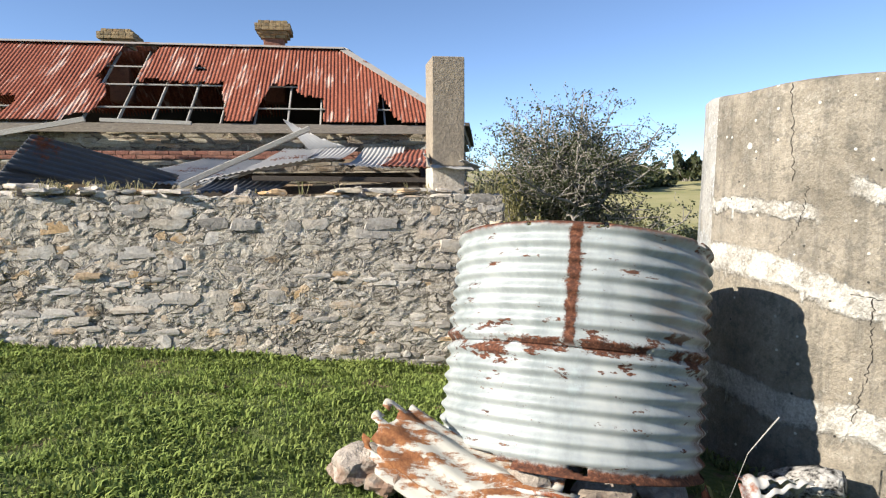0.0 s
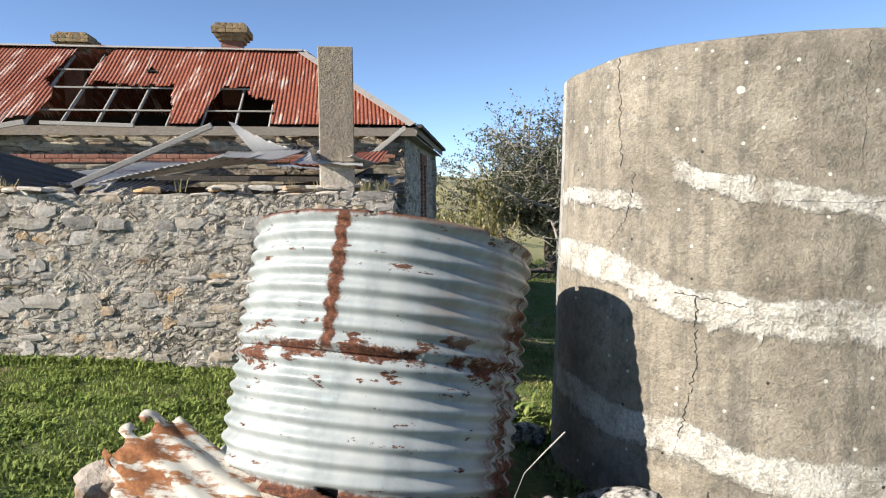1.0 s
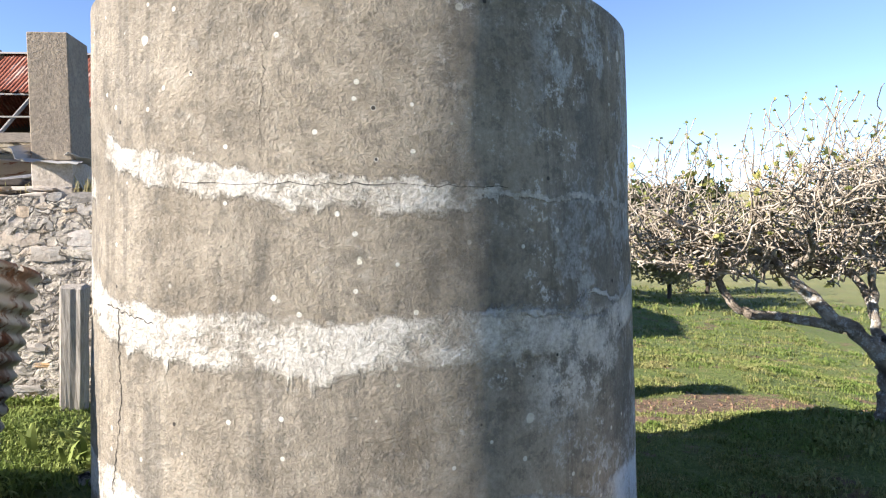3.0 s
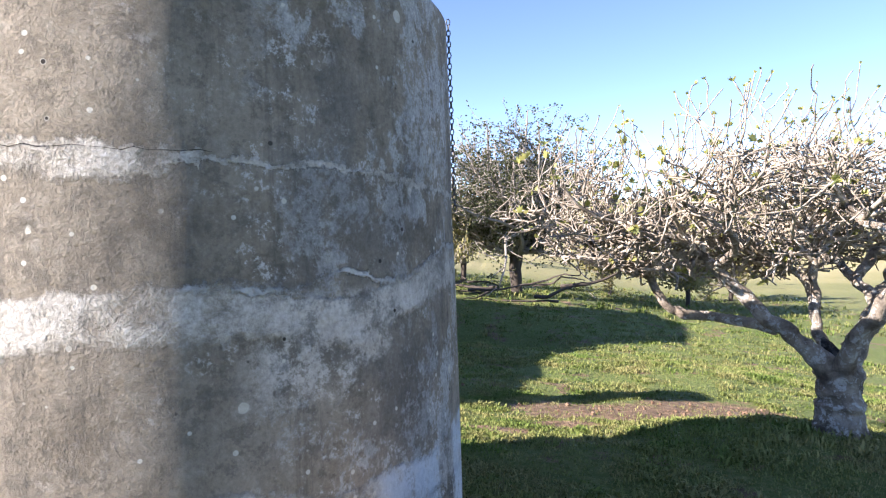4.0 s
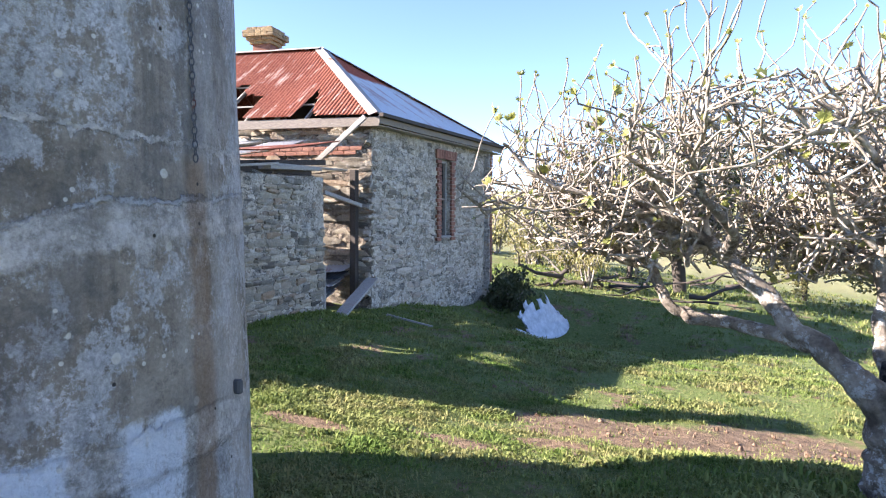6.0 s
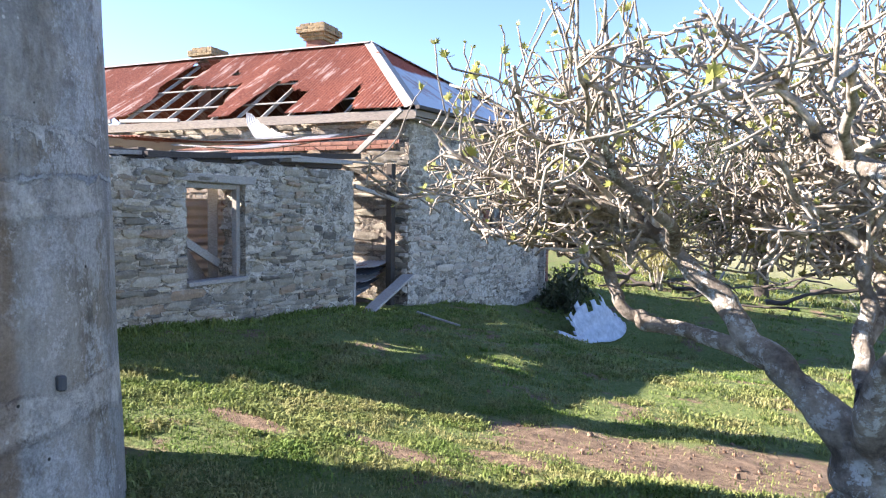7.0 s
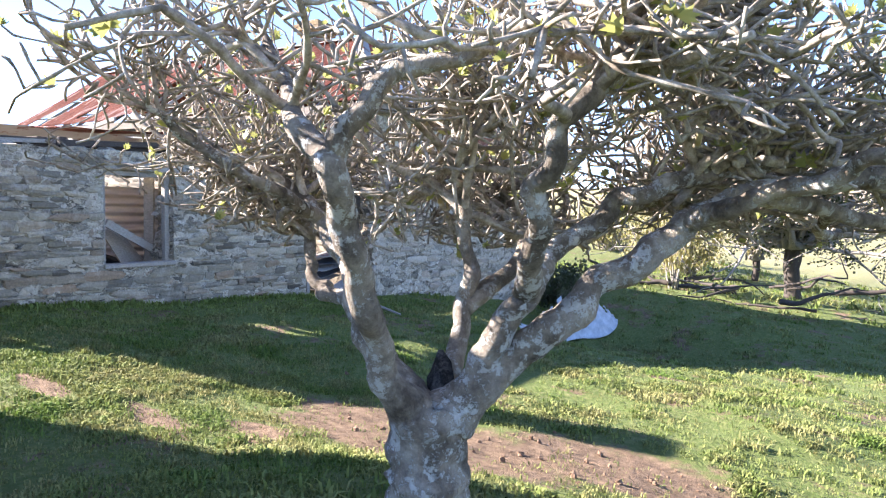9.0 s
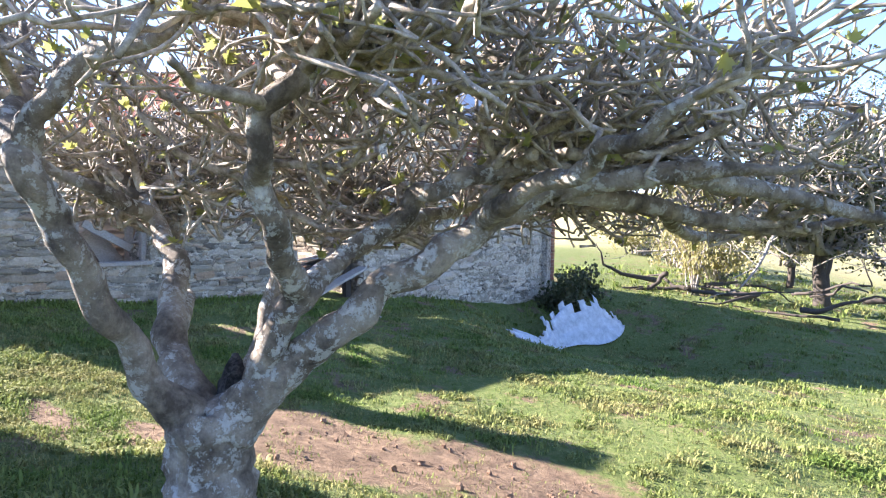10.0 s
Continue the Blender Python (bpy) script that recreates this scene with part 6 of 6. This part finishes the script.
    ob = iron_sheet("roof_sheet", 0.7, 1.2, flat((-0.9, 8.6, 0.05), (0.25, -0.35, 0.55), (0.1, 0.9, -0.35), 0.05), IRON_DARK, rows=8)
    tagged(ob, "grey corrugated sheet fallen inside the window", "roof sheet", "fallen roof sheets")
    board("plank", (-0.06, 8.62, 0.80), (-0.12, 9.42, 0.36), 0.04, 0.10, WOOD_PALE, "pale plank fallen inside the window")
    for k in range(3):
        board("plank", (-0.28 - 0.05 * k, 8.72 + 0.09 * k, 0.7 - 0.02 * k), (-0.33 - 0.05 * k, 9.05 + 0.12 * k, 0.2), 0.03, 0.13, WOOD_GREY, "grey plank standing askew inside the window")
    board("plank", (-0.28, 9.32, -0.2), (-0.30, 9.34, 1.6), 0.12, 0.08, WOOD_GREY, "grey timber post inside the window opening")


build_lean_to()


# ---- debris round the tanks ----
def build_debris():
    rng = random.Random(9)

    def curl(a, b, h):
        s, q = b / 0.95, a / 0.40
        start, end = Vector((-0.25, 3.26, 0.50)), Vector((0.66, 2.88, 0.20))
        c = start.lerp(end, s) + Vector((0, 0, -0.07 * math.sin(math.pi * s)))
        ang = -0.6 + 2.3 * q + 0.5 * s
        return c + Vector((-0.10 * math.sin(ang) - 0.04, -0.13 * math.sin(ang) - 0.10 * q, 0.15 * math.cos(ang) - 0.06 * q)) * (1 + h * 6) + Vector((0, 0, 0.02 * noise.noise((a * 8, b * 5, 1))))

    ob = iron_sheet("torn_sheet", 0.40, 0.95, curl, corrugated_paint("white_rusty_iron", (0.50, 0.475, 0.41), 0.60, ((0.19, 0.075, 0.03), (0.34, 0.16, 0.07), (0.08, 0.035, 0.02)), scale=3.0, runs=(0.7, 3.0, 2.4)), rows=24, pitch=0.098, depth=0.013,
                    skip=lambda a, b: (b < 0.09 or b > 0.86) and noise.noise((a * 14, b * 9, 3)) > 0.05)
    tagged(ob, "crumpled strip of white rusty corrugated iron in the grass", "iron sheet")

    def skirt(a, b, h):
        t = radians(-150) + b / 0.66
        r = 0.70 + 0.25 * a + 0.02 * noise.noise((b * 4, a * 9, 0))
        p = FALLEN + Vector((r * math.cos(t), r * math.sin(t), 0))
        return Vector((p.x, p.y, 0.33 - 0.10 * math.cos(t + 0.4) * 0.3 - a * 0.75 - 0.12 * max(0, math.cos(t))  + h + 0.03 * noise.noise((b * 5, a * 6, 7))))

    ob = iron_sheet("torn_sheet", 0.22, 1.5, skirt, corrugated_paint("rusty_skirt_iron", (0.50, 0.49, 0.45), 0.54, scale=5.0), rows=40, pitch=0.08, depth=0.012, skip=lambda a, b: noise.noise((a * 12, b * 6, 5)) > 0.28)
    tagged(ob, "torn rusty base plate crushed under the leaning tank", "iron sheet")
    crumbly = stone_like("pale_concrete_rubble", ((0.0, (0.24, 0.195, 0.155)), (1.0, (0.42, 0.365, 0.31))), stain=(0.20, 0.105, 0.06), amount=0.7, relief_size=0.02)
    kinds = []
    for k in range(5):
        bm = bmesh.new()
        bmesh.ops.create_icosphere(bm, subdivisions=3, radius=0.6)
        for p in bm.verts:
            q = p.co * 2.2 + Vector((k * 9, 0, 0))
            p.co *= 1 + 0.55 * noise.noise(q) + 0.22 * abs(noise.noise(q * 2.6)) - 0.12 * abs(noise.noise(q * 6))
        me = bpy.data.meshes.new("rubble_lump")
        bm.to_mesh(me)
        bm.free()
        me.materials.append(crumbly)
        kinds.append(me)
    for x, y, s, up in ((-0.40, 3.14, 0.22, 0.06), (-0.28, 3.05, 0.16, 0.03), (-0.5, 3.22, 0.12, 0.02), (0.35, 3.0, 0.26, 0.02), (0.75, 2.98, 0.24, 0.02), (1.05, 3.12, 0.22, 0.0), (0.55, 3.35, 0.4, 0.02), (0.95, 3.4, 0.34, 0.0)):
        ob = new("rubble_lump", rng.choice(kinds))
        ob.matrix_world = pose(x, y, hill(x, y) + s * 0.3 + up, rng.uniform(-20, 20), rng.uniform(-20, 20), rng.uniform(0, 180)) @ Matrix.Diagonal((s * 1.0, s * 0.8, s * 0.65, 1))
        tagged(ob, "broken lump of pale rusty concrete rubble", "rubble", "rubble under the leaning tank")
    # charred log with a pale end
    v, f = tube([(1.70, 3.42, 0.10), (1.80, 3.33, 0.15), (1.90, 3.24, 0.20), (1.98, 3.17, 0.22)], [0.075, 0.085, 0.08, 0.06], 14, 0.14, rng)
    m, nt, b = mat("charred_wood", 0.95)
    paint(nt, b, ramp(nt, grain(nt, 18, 7, 0.75), (0.42, (0.025, 0.022, 0.02)), (0.55, (0.5, 0.47, 0.43)), (0.7, (0.72, 0.70, 0.66))))
    relief(nt, b, grain(nt, 18, 7, 0.75), 1.0, 0.03)
    tagged(sheet("log", v, f, m, smooth=True), "short charred log with pale ash-white end", "log")
    v, f = tube([(1.30, 4.55, -0.02), (1.42, 4.60, 0.02), (1.56, 4.62, 0.03), (1.68, 4.6, 0.0)], [0.07, 0.08, 0.08, 0.06], 12, 0.14, rng)
    tagged(sheet("log", v, f, m, smooth=True), "old dark log lying between the tanks", "log")
    def scrap(a, b, h):
        return Vector((1.42 + a, 3.02 + 0.5 * b + 0.1 * a, 0.16 + 0.12 * math.sin(b * 6 + a * 4) + h))
    tagged(iron_sheet("torn_sheet", 0.36, 0.3, scrap, ROOF_GREY, rows=8, skip=lambda a, b: noise.noise((a * 9, b * 9, 2)) > 0.3), "scrap of grey corrugated iron at the tank foot", "iron sheet")
    v, f = tube([(1.36, 2.88, 0.50), (1.44, 2.91, 0.57), (1.53, 2.95, 0.64)], [0.002, 0.003, 0.004], 6)
    v2, f2 = tube([(1.20, 2.85, 0.12), (1.30, 2.87, 0.35), (1.36, 2.88, 0.50)], [0.001, 0.001, 0.001], 6)
    heap = Heap()
    heap.add(v, f)
    heap.add(v2, f2)
    tagged(sheet("grass_stalk", heap.v, heap.f, WOOD_PALE), "dry pale grass stalk by the tank", "stalk")
    # sandstone block beside the concrete tank
    bm = bmesh.new()
    block(bm, (0.55, 0.42, 0.70), None, 0.05, 0.03, rng)
    bmesh.ops.subdivide_edges(bm, edges=bm.edges, cuts=2, use_grid_fill=True)
    for p in bm.verts:
        p.co += Vector((noise.noise(p.co * 6), noise.noise(p.co * 6 + Vector((5, 0, 0))), noise.noise(p.co * 6 + Vector((0, 5, 0))))) * 0.02
    ob = part("stone_block", bm, stone_like("ochre_sandstone", ((0.0, (0.50, 0.40, 0.26)), (1.0, (0.50, 0.40, 0.26))), stain=(0.60, 0.55, 0.44)))
    ob.matrix_world = pose(4.37, 3.42, 0.01, 3, -2, 4)
    tagged(ob, "rough ochre sandstone block beside the tank", "stone block")
    # chain over the tank's edge
    chain = thing("chain", Matrix.Translation(TANK), "thin rusty iron chain hanging down the tank", "chain")
    bm = bmesh.new()
    ring = [(0.009 * math.cos(t) , 0, 0.016 * math.sin(t)) for t in np.linspace(0, 2 * math.pi, 11)[:-1]]
    v, f = tube(ring + ring[:1], [0.0028] * 11, 5)
    bm.free()
    me = bpy.data.meshes.new("link")
    me.from_pydata([tuple(p) for p in v], [], f)
    me.materials.append(IRON_DARK)
    t = radians(10)
    for k in range(35):
        ob = new("link", me)
        ob.parent = chain
        z = 2.25 - k * 0.0255
        r = tank_radius(t, z) + 0.014
        ob.matrix_basis = pose(r * math.cos(t), r * math.sin(t), z, 0, 0, 90 * (k % 2) + 20)
    # pale sheet and dark branches down the slope
    def pale(a, b, h):
        s = b / 3.6
        x, y = 2.85 - 0.62 * a - 0.25 * s + 0.22 * math.sin(9 * s), 14.4 + 4.3 * s + 0.1 * a
        tall = 0.22 + 1.0 * math.exp(-((s - 0.70) / 0.2) ** 2) + 0.25 * math.exp(-((s - 0.38) / 0.12) ** 2)
        return Vector((x, y, hill(x, y) + 0.02 + a * tall + h + 0.10 * noise.noise((a * 3, b * 2.4, 8)) * a))
    m, nt, b = mat("white_painted_iron", 0.5)
    paint(nt, b, ramp(nt, grain(nt, 5, 6, 0.7), (0.3, (0.28, 0.31, 0.34)), (0.7, (0.62, 0.65, 0.68))))
    tagged(iron_sheet("pale_sheet", 0.95, 3.6, pale, m, rows=28, pitch=0.19, depth=0.02, skip=lambda a, b: a > 0.62 + 0.42 * noise.noise((b * 4, 0, 1))), "crumpled white metal sheet in the shaded grass", "metal sheet")
    for k in range(16):
        x, y = rng.uniform(0.8, 6.5), rng.uniform(20.5, 24.5)
        path = crooked((x, y, hill(x, y) + rng.uniform(0.08, 0.55)), (rng.uniform(-1, 1), rng.uniform(-0.3, 0.3), 0.02), rng.uniform(1.4, 3.0), rng.uniform(0.04, 0.08), 0.012, rng, 0.34, 0.0, 16)
        path = [(Vector((p.x, p.y, max(p.z, hill(p.x, p.y) + 0.05))), r) for p, r in path]
        v, f = tube([p for p, r in path], [r for p, r in path], 7)
        tagged(sheet("fallen_branch", v, f, WOOD_DARK, smooth=True), "dark fallen branch under the far trees", "branch", "fallen branches")
    # weeds and dry grass on the yard wall's top
    tops = [WALL_FRONT.matrix_world @ Vector((x, rng.uniform(0.05, 0.3), 1.66)) for x in [rng.uniform(2.9, 4.3) for k in range(100)] + [rng.uniform(4.3, 7.2) for k in range(14)] + [rng.uniform(7.2, 7.45) for k in range(30)]]
    straw = leaf_colour("dry_straw", (0.22, 0.19, 0.10), (0.32, 0.28, 0.15), (0.17, 0.19, 0.07))
    blades("dry_weed", [tuple(p) for p in tops], [rng.uniform(0.05, 0.17) for p in tops], straw, 3, 5, "dry straw weeds on top of the stone wall", 0.03, None, 0.3)
    # clods and small stones on the bare earth
    earth = stone_meshes("clod", 4, stone_like("clod_of_earth", ((0.0, (0.16, 0.10, 0.065)), (1.0, (0.28, 0.19, 0.125))), stain=(0.2, 0.12, 0.07)), 71, 0.3)
    for k in range(110):
        cx, cy, rx, ry = BARE[k % 2]
        x, y = rng.gauss(cx, rx * 0.55), rng.gauss(cy, ry * 0.55)
        s = 0.01 + 0.028 * rng.random() ** 2.5
        ob = new("clod", rng.choice(earth))
        ob.matrix_world = pose(x, y, hill(x, y) + s * 0.25, rng.uniform(0, 90), rng.uniform(0, 90), rng.uniform(0, 90)) @ Matrix.Diagonal((s * 1.3, s, s * 0.9, 1))
        tagged(ob, "small clod of reddish earth", "clod", "clods on the bare earth")


build_debris()
